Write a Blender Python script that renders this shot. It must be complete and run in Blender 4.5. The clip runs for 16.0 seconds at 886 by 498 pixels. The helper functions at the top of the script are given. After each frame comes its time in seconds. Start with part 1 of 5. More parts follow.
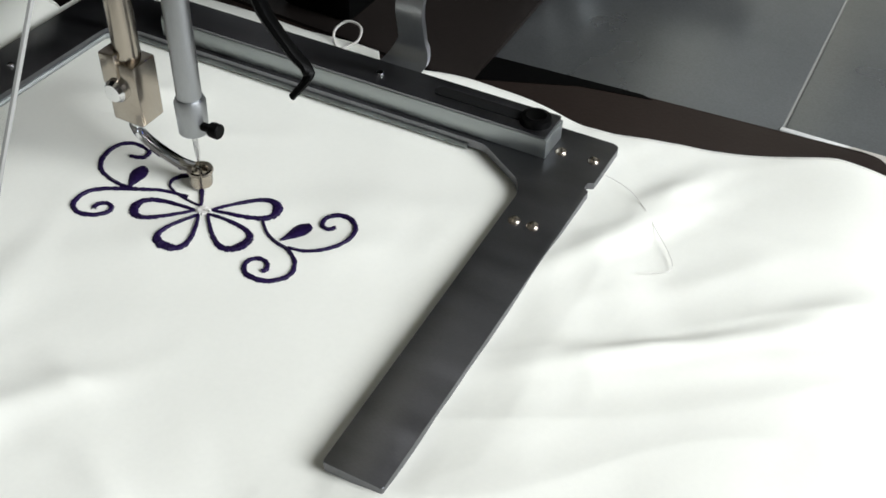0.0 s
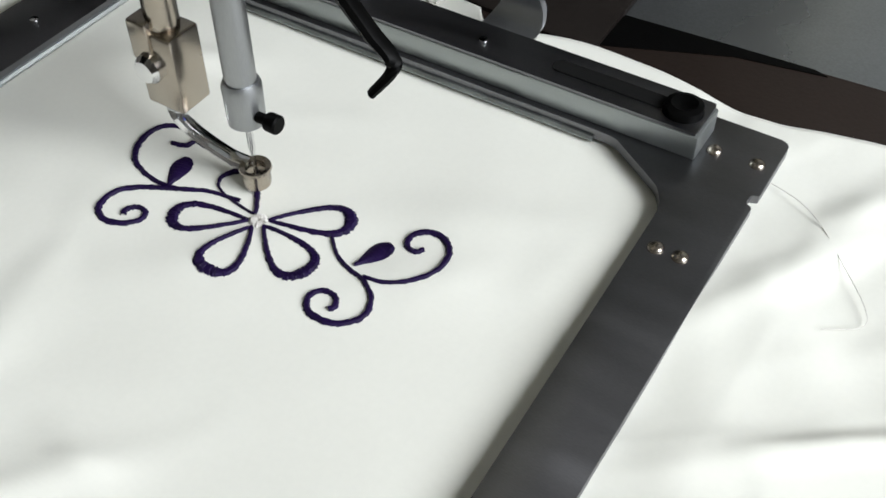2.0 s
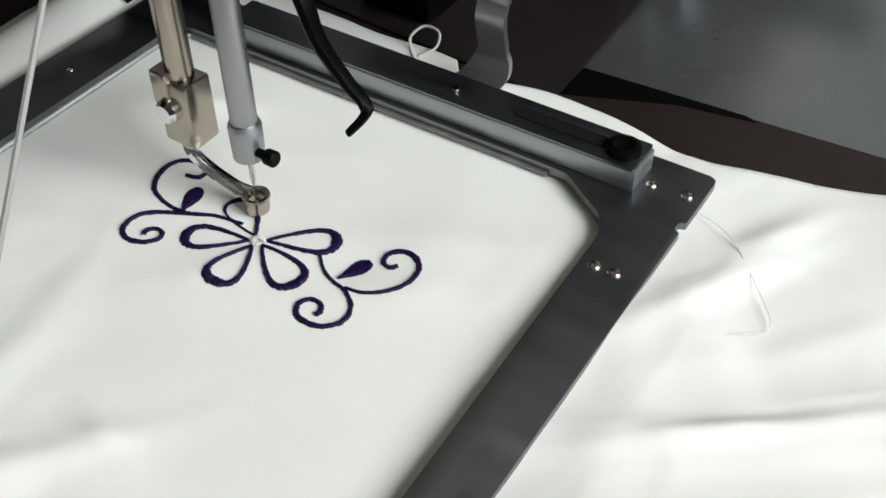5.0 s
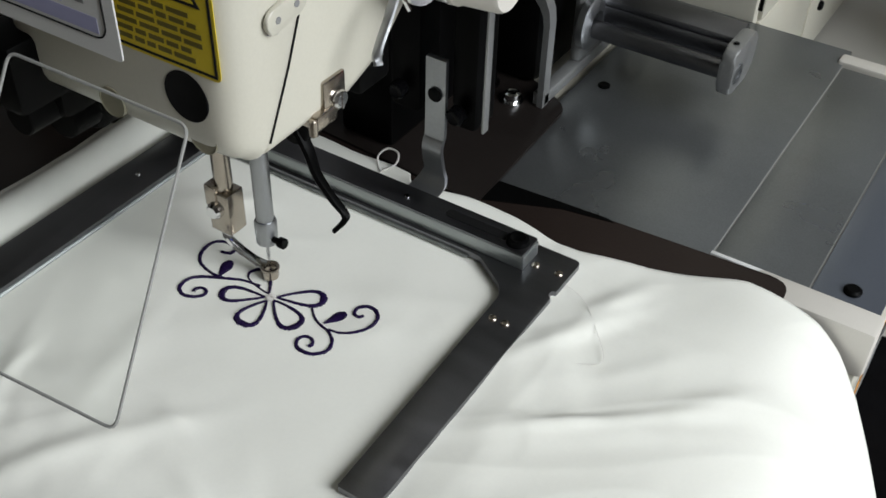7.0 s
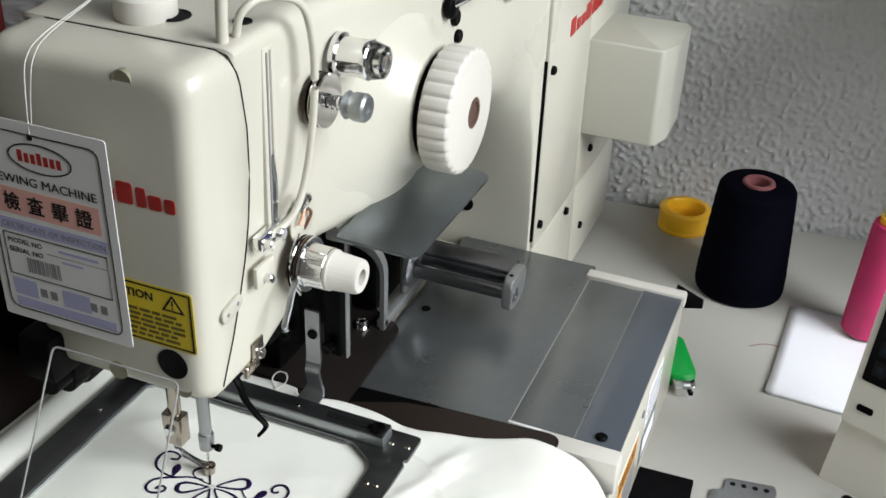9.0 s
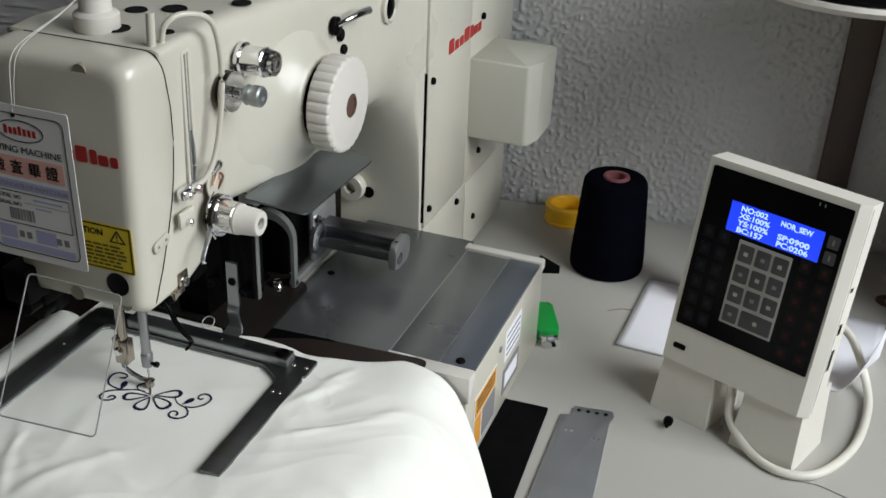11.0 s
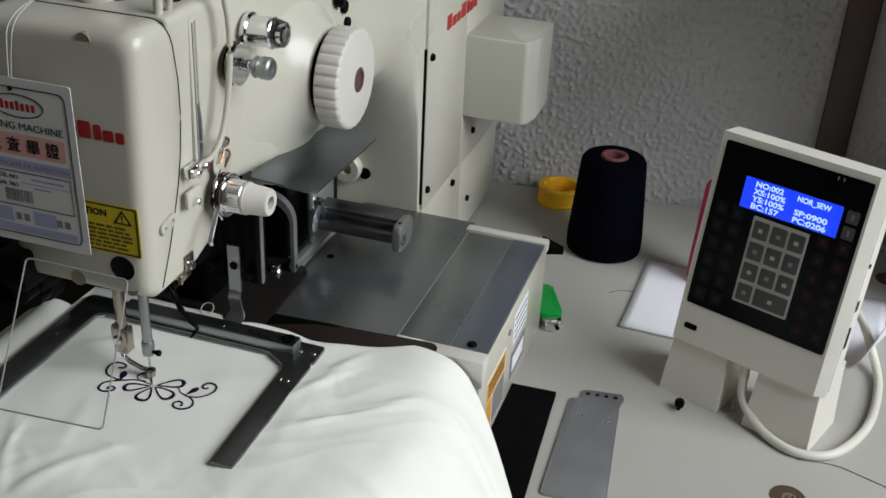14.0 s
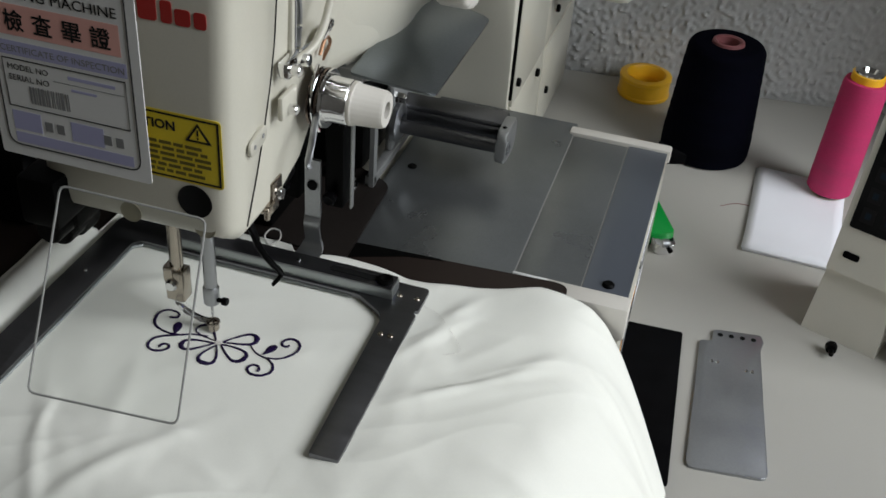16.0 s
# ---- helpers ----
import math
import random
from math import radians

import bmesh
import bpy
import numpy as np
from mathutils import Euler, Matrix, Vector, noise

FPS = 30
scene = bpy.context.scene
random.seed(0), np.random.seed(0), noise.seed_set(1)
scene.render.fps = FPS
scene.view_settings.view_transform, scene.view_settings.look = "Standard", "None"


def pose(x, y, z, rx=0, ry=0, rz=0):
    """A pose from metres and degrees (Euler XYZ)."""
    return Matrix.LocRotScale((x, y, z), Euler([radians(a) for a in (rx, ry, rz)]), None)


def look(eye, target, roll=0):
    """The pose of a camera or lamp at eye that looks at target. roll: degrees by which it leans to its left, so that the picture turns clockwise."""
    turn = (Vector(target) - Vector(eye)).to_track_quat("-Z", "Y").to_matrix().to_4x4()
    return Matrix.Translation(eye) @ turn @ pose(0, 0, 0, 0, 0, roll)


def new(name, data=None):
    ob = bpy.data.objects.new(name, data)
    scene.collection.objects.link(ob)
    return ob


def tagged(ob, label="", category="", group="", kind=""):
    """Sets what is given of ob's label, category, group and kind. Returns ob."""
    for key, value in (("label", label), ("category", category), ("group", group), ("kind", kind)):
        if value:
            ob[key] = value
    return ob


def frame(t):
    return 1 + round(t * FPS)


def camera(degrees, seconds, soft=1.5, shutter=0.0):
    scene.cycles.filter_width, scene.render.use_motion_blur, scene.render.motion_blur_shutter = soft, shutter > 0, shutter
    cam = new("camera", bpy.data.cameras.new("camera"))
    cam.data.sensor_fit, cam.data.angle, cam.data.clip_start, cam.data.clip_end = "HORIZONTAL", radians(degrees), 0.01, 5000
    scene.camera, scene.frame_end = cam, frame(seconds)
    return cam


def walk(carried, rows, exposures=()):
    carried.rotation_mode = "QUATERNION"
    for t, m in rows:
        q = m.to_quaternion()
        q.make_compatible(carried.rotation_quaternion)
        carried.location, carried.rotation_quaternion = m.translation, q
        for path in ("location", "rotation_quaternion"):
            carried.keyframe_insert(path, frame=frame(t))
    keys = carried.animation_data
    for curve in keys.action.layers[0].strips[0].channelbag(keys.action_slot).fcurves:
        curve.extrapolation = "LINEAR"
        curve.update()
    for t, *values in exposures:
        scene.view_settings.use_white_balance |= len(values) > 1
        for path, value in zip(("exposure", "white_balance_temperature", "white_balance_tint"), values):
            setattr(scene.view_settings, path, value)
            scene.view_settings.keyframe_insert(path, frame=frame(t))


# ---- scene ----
cam = camera(45.0, 16.0, soft=1.6)
# seconds, eye, target, roll
PATH = [
    (0, (0.2000, -0.1933, 0.3191), (-0.1297, 0.4821, -0.3406), 2.34),
    (0.5, (0.1773, -0.1591, 0.2990), (-0.1668, 0.4795, -0.3893), 1.50),
    (1, (0.1667, -0.1379, 0.2901), (-0.2002, 0.4571, -0.4249), -0.53),
    (1.5, (0.1614, -0.1383, 0.2813), (-0.2096, 0.4682, -0.4220), -0.02),
    (2, (0.1584, -0.1326, 0.2919), (-0.2063, 0.4567, -0.4290), 0.02),
    (2.5, (0.1654, -0.1335, 0.2929), (-0.2265, 0.4745, -0.3976), -0.59),
    (3, (0.1745, -0.1390, 0.2958), (-0.2312, 0.4801, -0.3767), -0.75),
    (5.5, (0.1994, -0.1716, 0.3384), (-0.1861, 0.4360, -0.3560), 0.23),
    (6, (0.2258, -0.2196, 0.3803), (-0.1202, 0.4217, -0.3045), 3.23),
    (6.5, (0.2459, -0.2330, 0.4045), (-0.1272, 0.4145, -0.2600), 2.60),
    (7, (0.2587, -0.2451, 0.4228), (-0.1386, 0.4050, -0.2249), 1.88),
    (7.5, (0.2798, -0.2635, 0.4504), (-0.1306, 0.3917, -0.1839), 1.19),
    (8, (0.2824, -0.3000, 0.4864), (-0.0894, 0.4307, -0.0862), 2.55),
    (8.5, (0.3019, -0.3446, 0.5338), (-0.0438, 0.4280, 0.0014), 2.44),
    (9, (0.3284, -0.4061, 0.5756), (0.0155, 0.3960, 0.0669), 2.20),
    (9.5, (0.3517, -0.4662, 0.5926), (0.0666, 0.3534, 0.0955), 2.43),
    (10, (0.3895, -0.5093, 0.6116), (0.1048, 0.3148, 0.1218), 2.75),
    (12.5, (0.5260, -0.6133, 0.6259), (0.2146, 0.2196, 0.1684), 1.45),
    (13, (0.5022, -0.6006, 0.6197), (0.2024, 0.2336, 0.1567), 1.89),
    (13.5, (0.4662, -0.5840, 0.6136), (0.1855, 0.2514, 0.1412), 2.50),
    (14, (0.4193, -0.5644, 0.5987), (0.1631, 0.2749, 0.1192), 2.87),
    (14.5, (0.3794, -0.5365, 0.5878), (0.1392, 0.2993, 0.0941), 3.05),
    (15, (0.3160, -0.5042, 0.5624), (0.1170, 0.3317, 0.0509), 3.59),
    (15.5, (0.2851, -0.4882, 0.5456), (0.1084, 0.3352, 0.0063), 4.21),
    (16, (0.2627, -0.4284, 0.5257), (0.0616, 0.3635, -0.0509), 4.86),
]

walk(cam, [(t, look(e, g, r)) for t, e, g, r in PATH], exposures=[(0, 0.75), (5.5, 0.65), (6, 0.52), (6.5, 0.36), (7.0, 0.3), (8, 0.5), (9, 0.74), (9.5, 0.62), (10, 0.40), (12.5, 0.08), (13, 0.02), (14, 0.07), (15, 0.10), (16, 0.06)])

# ---------------------------------------------------------------- light
world = bpy.data.worlds.new("sky")
scene.world = world
world.use_nodes = True
wn = world.node_tree
sky = wn.nodes.new("ShaderNodeTexSky")
sky.sky_type = "NISHITA"
sky.sun_disc = False
sky.sun_elevation, sky.sun_rotation = radians(38), radians(75)
wn.links.new(sky.outputs[0], wn.nodes["Background"].inputs[0])
wn.nodes["Background"].inputs[1].default_value = 0.08


def area(name, eye, target, w, h, watts, colour):
    lamp = bpy.data.lights.new(name, "AREA")
    lamp.shape, lamp.size, lamp.size_y, lamp.energy, lamp.color = "RECTANGLE", w, h, watts, colour
    ob = new(name, lamp)
    ob.matrix_basis = look(eye, target)
    return ob


# daylight standing in the opening of the window
area("window_light", (1.86, -0.08, 1.30), (0.2, 0.1, 0.1), 1.3, 1.3, 44, (0.93, 0.97, 1.0))


# ---------------------------------------------------------------- materials
def mat(name, colour, rough=0.5, metal=0.0, vary=0.12, big=6.0, grain=300.0, bump=0.1, dist=0.0004, coat=0.0, stretch=(1, 1, 1), spec=0.5, sheen=0.0):
    """Principled material with stains and grain at two scales, in metres of the object."""
    m = bpy.data.materials.new(name)
    m.use_nodes = True
    t = m.node_tree
    b = t.nodes["Principled BSDF"]
    co = t.nodes.new("ShaderNodeTexCoord")
    mp = t.nodes.new("ShaderNodeMapping")
    mp.inputs["Scale"].default_value = stretch
    t.links.new(co.outputs["Object"], mp.inputs[0])
    n1, n2 = t.nodes.new("ShaderNodeTexNoise"), t.nodes.new("ShaderNodeTexNoise")
    n1.inputs["Scale"].default_value, n1.inputs["Detail"].default_value = big, 6
    n2.inputs["Scale"].default_value, n2.inputs["Detail"].default_value = grain, 3
    for n in (n1, n2):
        t.links.new(mp.outputs[0], n.inputs["Vector"])
    mix = t.nodes.new("ShaderNodeMix")
    mix.data_type, mix.blend_type = "RGBA", "MIX"
    dark = tuple(c * (1 - vary) for c in colour)
    light = tuple(min(1, c * (1 + vary)) for c in colour)
    ramp = t.nodes.new("ShaderNodeMapRange")
    ramp.inputs[1].default_value, ramp.inputs[2].default_value = 0.3, 0.7
    add = t.nodes.new("ShaderNodeMath")
    add.operation = "MULTIPLY_ADD"
    add.inputs[1].default_value = 0.35
    t.links.new(n2.outputs[0], add.inputs[0])
    sub = t.nodes.new("ShaderNodeMath")
    sub.operation = "MULTIPLY"
    sub.inputs[1].default_value = 0.65
    t.links.new(n1.outputs[0], sub.inputs[0])
    t.links.new(sub.outputs[0], add.inputs[2])
    t.links.new(add.outputs[0], ramp.inputs[0])
    t.links.new(ramp.outputs[0], mix.inputs[0])
    mix.inputs[6].default_value, mix.inputs[7].default_value = (*dark, 1), (*light, 1)
    t.links.new(mix.outputs[2], b.inputs["Base Color"])
    rr = t.nodes.new("ShaderNodeMapRange")
    rr.inputs[1].default_value, rr.inputs[2].default_value = 0.3, 0.7
    rr.inputs[3].default_value, rr.inputs[4].default_value = max(0.02, rough * 0.8), min(1, rough * 1.2)
    t.links.new(n1.outputs[0], rr.inputs[0])
    t.links.new(rr.outputs[0], b.inputs["Roughness"])
    b.inputs["Metallic"].default_value = metal
    b.inputs["Coat Weight"].default_value = coat
    b.inputs["Specular IOR Level"].default_value = spec
    b.inputs["Sheen Weight"].default_value = sheen
    if bump:
        bp = t.nodes.new("ShaderNodeBump")
        bp.inputs["Strength"].default_value, bp.inputs["Distance"].default_value = bump, dist
        t.links.new(n2.outputs[0], bp.inputs["Height"])
        t.links.new(bp.outputs[0], b.inputs["Normal"])
    return m


def flat(name, colour, rough=0.5, metal=0.0, glow=0.0):
    m = bpy.data.materials.new(name)
    m.use_nodes = True
    b = m.node_tree.nodes["Principled BSDF"]
    b.inputs["Base Color"].default_value = (*colour, 1)
    b.inputs["Roughness"].default_value, b.inputs["Metallic"].default_value = rough, metal
    if glow:
        b.inputs["Emission Color"].default_value = (*colour, 1)
        b.inputs["Emission Strength"].default_value = glow
    return m


def glass(name, colour, rough=0.02, ior=1.45):
    m = flat(name, colour, rough)
    b = m.node_tree.nodes["Principled BSDF"]
    b.inputs["Transmission Weight"].default_value, b.inputs["IOR"].default_value = 1.0, ior
    return m


M_CREAM = mat("cream_enamel", (0.56, 0.538, 0.455), 0.32, vary=0.05, big=9, grain=900, bump=0.05, dist=0.0002, coat=0.25)
M_CARR = mat("dark_carriage_plate", (0.013, 0.0105, 0.0095), 0.32, 0.0, spec=0.2, vary=0.25, big=14, grain=700, bump=0.10)
M_SHELF = mat("dull_sheet_steel", (0.21, 0.23, 0.24), 0.36, 1.0, vary=0.14, big=14, grain=700, bump=0.06)
M_BORE = mat("brown_bore", (0.10, 0.055, 0.04), 0.5, vary=0.2, big=90)
# cream darkened to stand for the shade inside shallow dimples
M_DIMPLE = mat("shaded_cream_recess", (0.26, 0.24, 0.17), 0.5, vary=0.2, big=60, grain=900)
M_WHITEPL = mat("ivory_plastic", (0.64, 0.61, 0.555), 0.42, vary=0.04, big=20, grain=1200, bump=0.04)
M_AGED = mat("aged_ivory_plastic", (0.50, 0.49, 0.42), 0.45, vary=0.04, big=20, grain=1200, bump=0.05)
M_PANEL = mat("warm_white_plastic", (0.72, 0.695, 0.62), 0.48, vary=0.04, big=14, grain=1400, bump=0.08)
M_CHROME = mat("chrome", (0.80, 0.80, 0.80), 0.12, 1.0, vary=0.05, big=60, grain=1500, bump=0.02)
M_NICKEL = mat("nickel_steel", (0.44, 0.39, 0.33), 0.24, 1.0, vary=0.12, big=90, grain=1500, bump=0.04)
M_DISC = mat("bronzed_steel", (0.20, 0.155, 0.13), 0.25, 1.0, vary=0.15, big=90, grain=1500, bump=0.03)
M_STEEL = mat("brushed_steel", (0.40, 0.41, 0.42), 0.38, 1.0, vary=0.10, big=12, grain=500, bump=0.10, stretch=(1, 14, 1))
M_CLAMP = mat("ground_steel", (0.19, 0.19, 0.2), 0.38, 1.0, vary=0.16, big=18, grain=700, bump=0.12, stretch=(1, 6, 1))
M_BLOCK = mat("milled_aluminium", (0.40, 0.425, 0.42), 0.50, 1.0, vary=0.10, big=20, grain=900, bump=0.08, stretch=(8, 1, 1))
M_PLATE = mat("grey_bed_plate", (0.208, 0.218, 0.220), 0.31, 0.72, vary=0.20, big=14, grain=1400, bump=0.10, dist=0.0003)
M_PLATEB = mat("blue_grey_bed_plate", (0.185, 0.205, 0.245), 0.34, 0.72, vary=0.08, big=7, grain=1400, bump=0.10, dist=0.0003)
M_BROWN = mat("dark_feed_plate", (0.022, 0.0155, 0.013), 0.36, 0.0, spec=0.12, vary=0.25, big=14, grain=700, bump=0.10)
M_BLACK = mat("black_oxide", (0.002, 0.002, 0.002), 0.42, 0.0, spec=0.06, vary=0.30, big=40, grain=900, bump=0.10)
M_BLACKG = mat("black_gloss_plastic", (0.003, 0.003, 0.0035), 0.22, 0.0, spec=0.06, vary=0.20, big=30, grain=900, bump=0.03)
M_CAST = mat("cast_grey_metal", (0.34, 0.345, 0.34), 0.45, 0.7, vary=0.12, big=25, grain=600, bump=0.25)
M_TABLE = mat("beige_laminate", (0.41, 0.397, 0.362), 0.42, vary=0.06, big=5, grain=1000, bump=0.06)
M_WALL = mat("white_stucco", (0.53, 0.53, 0.525), 0.9, vary=0.07, big=3, grain=350, bump=0.25, dist=0.001)
M_PLAIN = mat("room_paint", (0.20, 0.19, 0.17), 0.9, vary=0.06, big=2, grain=120, bump=0.1)
M_FLOOR = mat("dark_floor_tile", (0.16, 0.13, 0.11), 0.5, vary=0.2, big=2, grain=60, bump=0.1)
M_WOOD = mat("dark_brown_wood", (0.062, 0.038, 0.026), 0.5, vary=0.35, big=5, grain=90, bump=0.2, stretch=(6, 6, 0.6))
M_PURPLE = mat("purple_thread", (0.010, 0.0025, 0.036), 0.55, spec=0.2, vary=0.45, big=300, grain=2600, bump=0.5)
M_NAVY = mat("dark_navy_thread", (0.0020, 0.0022, 0.0050), 0.85, spec=0.02, vary=0.45, big=60, grain=2200, bump=0.6, dist=0.0006, stretch=(0.15, 0.15, 1))
M_PINK = mat("pink_thread", (0.50, 0.022, 0.12), 0.7, vary=0.20, big=50, grain=2200, bump=0.6, dist=0.0005, stretch=(0.15, 0.15, 1))
M_CORE = mat("dull_rose_core", (0.20, 0.065, 0.068), 0.5, vary=0.1, big=60)
M_YELLOW = mat("yellow_plastic", (0.92, 0.50, 0.02), 0.35, vary=0.08, big=40, grain=900, bump=0.04)
M_STICK = mat("yellow_sticker", (0.72, 0.55, 0.03), 0.4, vary=0.06, big=40, grain=900, bump=0.03)
M_ORANGE = mat("orange_sticker", (0.70, 0.32, 0.05), 0.45, vary=0.08, big=40)
M_FELT = mat("black_felt", (0.005, 0.005, 0.0055), 0.95, spec=0.02, vary=0.4, big=60, grain=2200, bump=0.8, dist=0.001)
M_PAPER = mat("white_paper", (0.84, 0.845, 0.89), 0.75, vary=0.03, big=12, grain=900, bump=0.06)
M_CARD = mat("tag_card", (0.76, 0.76, 0.74), 0.55, vary=0.03, big=18, grain=900, bump=0.04)
M_LILAC = flat("lilac_print", (0.42, 0.42, 0.62), 0.6)
M_ROSE = flat("rose_print", (0.78, 0.42, 0.36), 0.6)
M_INK = flat("black_ink", (0.02, 0.02, 0.02), 0.6)
M_STICKINK = flat("worn_black_print", (0.13, 0.10, 0.012), 0.6)
M_GREYINK = flat("grey_ink", (0.22, 0.22, 0.22), 0.6)
M_RED = flat("red_print", (0.38, 0.022, 0.018), 0.5)
M_HOLE = flat("deep_hole", (0.010, 0.010, 0.010), 0.8)
M_STRING = mat("white_string", (0.72, 0.70, 0.66), 0.8, vary=0.1, big=200)
M_CABLE = mat("cream_cable", (0.68, 0.66, 0.58), 0.45, vary=0.06, big=30)
M_LCD = flat("blue_lcd", (0.010, 0.045, 0.85), 0.25, glow=0.9)
M_LCDT = flat("lcd_character", (0.50, 0.74, 1.0), 0.4, glow=0.8)
M_KEY = mat("grey_key", (0.055, 0.055, 0.055), 0.5, vary=0.15, big=60)
M_KEYF = flat("light_key_frame", (0.42, 0.41, 0.38), 0.5)
M_KEYD = flat("dim_key", (0.010, 0.009, 0.010), 0.4)
M_KEYR = flat("dim_red_key", (0.05, 0.016, 0.012), 0.45)
M_KEYB = flat("dim_blue_key", (0.012, 0.022, 0.034), 0.45)
for m in (M_KEYD, M_KEYR, M_KEYB, M_HOLE, M_INK):
    m.node_tree.nodes["Principled BSDF"].inputs["Specular IOR Level"].default_value = 0.08
M_ACRYL = glass("clear_acrylic", (0.97, 0.98, 0.98), 0.02, 1.49)
def thin_sheet(name):
    """A thin clear sheet: it lets light straight through and keeps a faint gloss."""
    m = bpy.data.materials.new(name)
    m.use_nodes = True
    t = m.node_tree
    t.nodes.remove(t.nodes["Principled BSDF"])
    mix, clear, gloss = (t.nodes.new(k) for k in ("ShaderNodeMixShader", "ShaderNodeBsdfTransparent", "ShaderNodeBsdfGlossy"))
    clear.inputs[0].default_value = (0.985, 0.99, 0.985, 1)
    gloss.inputs["Roughness"].default_value = 0.05
    mix.inputs[0].default_value = 0.012
    t.links.new(clear.outputs[0], mix.inputs[1])
    t.links.new(gloss.outputs[0], mix.inputs[2])
    t.links.new(mix.outputs[0], t.nodes["Material Output"].inputs[0])
    return m


M_SHEET = thin_sheet("clear_acrylic_sheet")
M_EDGE = flat("acrylic_edge", (0.30, 0.30, 0.285), 0.35)
M_GREEN = glass("green_plastic", (0.02, 0.55, 0.10), 0.12, 1.35)
M_GREEN.node_tree.nodes["Principled BSDF"].inputs["Transmission Weight"].default_value = 0.45
M_COPPER = mat("copper_wire", (0.45, 0.25, 0.15), 0.35, 0.9, vary=0.2, big=90)
M_HOLEWOOD = mat("raw_chipboard", (0.075, 0.042, 0.026), 0.85, vary=0.4, big=150, grain=600, bump=0.5)


def cloth_material():
    m = mat("white_cotton", (0.86, 0.86, 0.79), 0.85, vary=0.025, big=10, grain=700, bump=0.0, sheen=0.15)
    t = m.node_tree
    b = t.nodes["Principled BSDF"]
    co = t.nodes.new("ShaderNodeTexCoord")
    heights = []
    for axis in ("X", "Y"):
        w = t.nodes.new("ShaderNodeTexWave")
        w.bands_direction = axis
        w.inputs["Scale"].default_value, w.inputs["Distortion"].default_value = 300, 3.0
        w.inputs["Detail"].default_value = 1
        t.links.new(co.outputs["Object"], w.inputs[0])
        heights.append(w.outputs["Fac"])
    s = t.nodes.new("ShaderNodeMath")
    t.links.new(heights[0], s.inputs[0])
    t.links.new(heights[1], s.inputs[1])
    bp = t.nodes.new("ShaderNodeBump")
    bp.inputs["Strength"].default_value, bp.inputs["Distance"].default_value = 0.02, 0.0001
    t.links.new(s.outputs[0], bp.inputs["Height"])
    t.links.new(bp.outputs[0], b.inputs["Normal"])
    return m


M_CLOTH = cloth_material()

# ---------------------------------------------------------------- geometry helpers
WORLD = {}
I4 = Matrix.Identity(4)


def thing(name, base, label, category, group=""):
    """An empty at the base of a thing that carries its parts."""
    ob = new(name)
    ob.empty_display_size = 0.02
    m = base if isinstance(base, Matrix) else Matrix.Translation(base)
    ob.matrix_basis = m
    WORLD[ob] = m
    return tagged(ob, label, category, group)


def finish(me, material, smooth=38):
    me.materials.append(material)
    me.polygons.foreach_set("use_smooth", [True] * len(me.polygons))
    me.set_sharp_from_angle(angle=radians(smooth))


def part(name, bm, material, parent=None, label="", m=None, smooth=38):
    """Links a bmesh as one mesh, placed by the world pose m, under a thing or a part."""
    me = bpy.data.meshes.new(name)
    bmesh.ops.recalc_face_normals(bm, faces=bm.faces)
    bm.to_mesh(me)
    bm.free()
    finish(me, material, smooth)
    ob = new(name, me)
    m = m or I4
    if parent is not None:
        ob.parent = parent
        ob.matrix_basis = WORLD[parent].inverted() @ m
    else:
        ob.matrix_basis = m
    WORLD[ob] = m
    return tagged(ob, label) if label else ob


def again(ob, m, parent):
    """Another piece on the same mesh."""
    o = new(ob.name.split(".")[0], ob.data)
    o.parent = parent
    o.matrix_basis = WORLD[parent].inverted() @ m
    WORLD[o] = m
    return o


def bevelled(bm, r, seg=2, limit=20):
    if r > 0:
        edges = [e for e in bm.edges if len(e.link_faces) == 2 and e.calc_face_angle(0) > radians(limit)]
        bmesh.ops.bevel(bm, geom=edges, offset=r, segments=seg, profile=0.5, affect="EDGES", clamp_overlap=True)
    return bm


def rbox(x0, x1, y0, y1, z0, z1, r=0.0015, seg=2):
    bm = bmesh.new()
    bmesh.ops.create_cube(bm, size=1, matrix=Matrix.Translation(((x0 + x1) / 2, (y0 + y1) / 2, (z0 + z1) / 2)) @ Matrix.Diagonal((x1 - x0, y1 - y0, z1 - z0, 1)))
    return bevelled(bm, r, seg)


def lathe(profile, seg=40, flutes=0, depth=0.0, flute_rows=()):
    """Turns a profile of (radius, height) round z; the rows named are fluted."""
    bm = bmesh.new()
    rings = []
    for k, (r, z) in enumerate(profile):
        if r < 1e-6:
            rings.append([bm.verts.new((0, 0, z))])
            continue
        ring = []
        for i in range(seg):
            a = 2 * math.pi * i / seg
            rr = r
            if flutes and k in flute_rows:
                rr -= depth * (0.5 - 0.5 * math.cos(a * flutes)) ** 4
            ring.append(bm.verts.new((rr * math.cos(a), rr * math.sin(a), z)))
        rings.append(ring)
    for a, b in zip(rings, rings[1:]):
        for i in range(seg):
            j = (i + 1) % seg
            if len(a) == 1 and len(b) > 1:
                bm.faces.new((a[0], b[i], b[j]))
            elif len(b) == 1 and len(a) > 1:
                bm.faces.new((a[i], a[j], b[0]))
            elif len(a) > 1:
                bm.faces.new((a[i], a[j], b[j], b[i]))
    return bm


def rod(r, h, seg=20, bev=0.0006):
    b = min(bev, r * 0.4)
    return lathe([(0, 0), (r - b, 0), (r, b), (r, h - b), (r - b, h), (0, h)], seg)


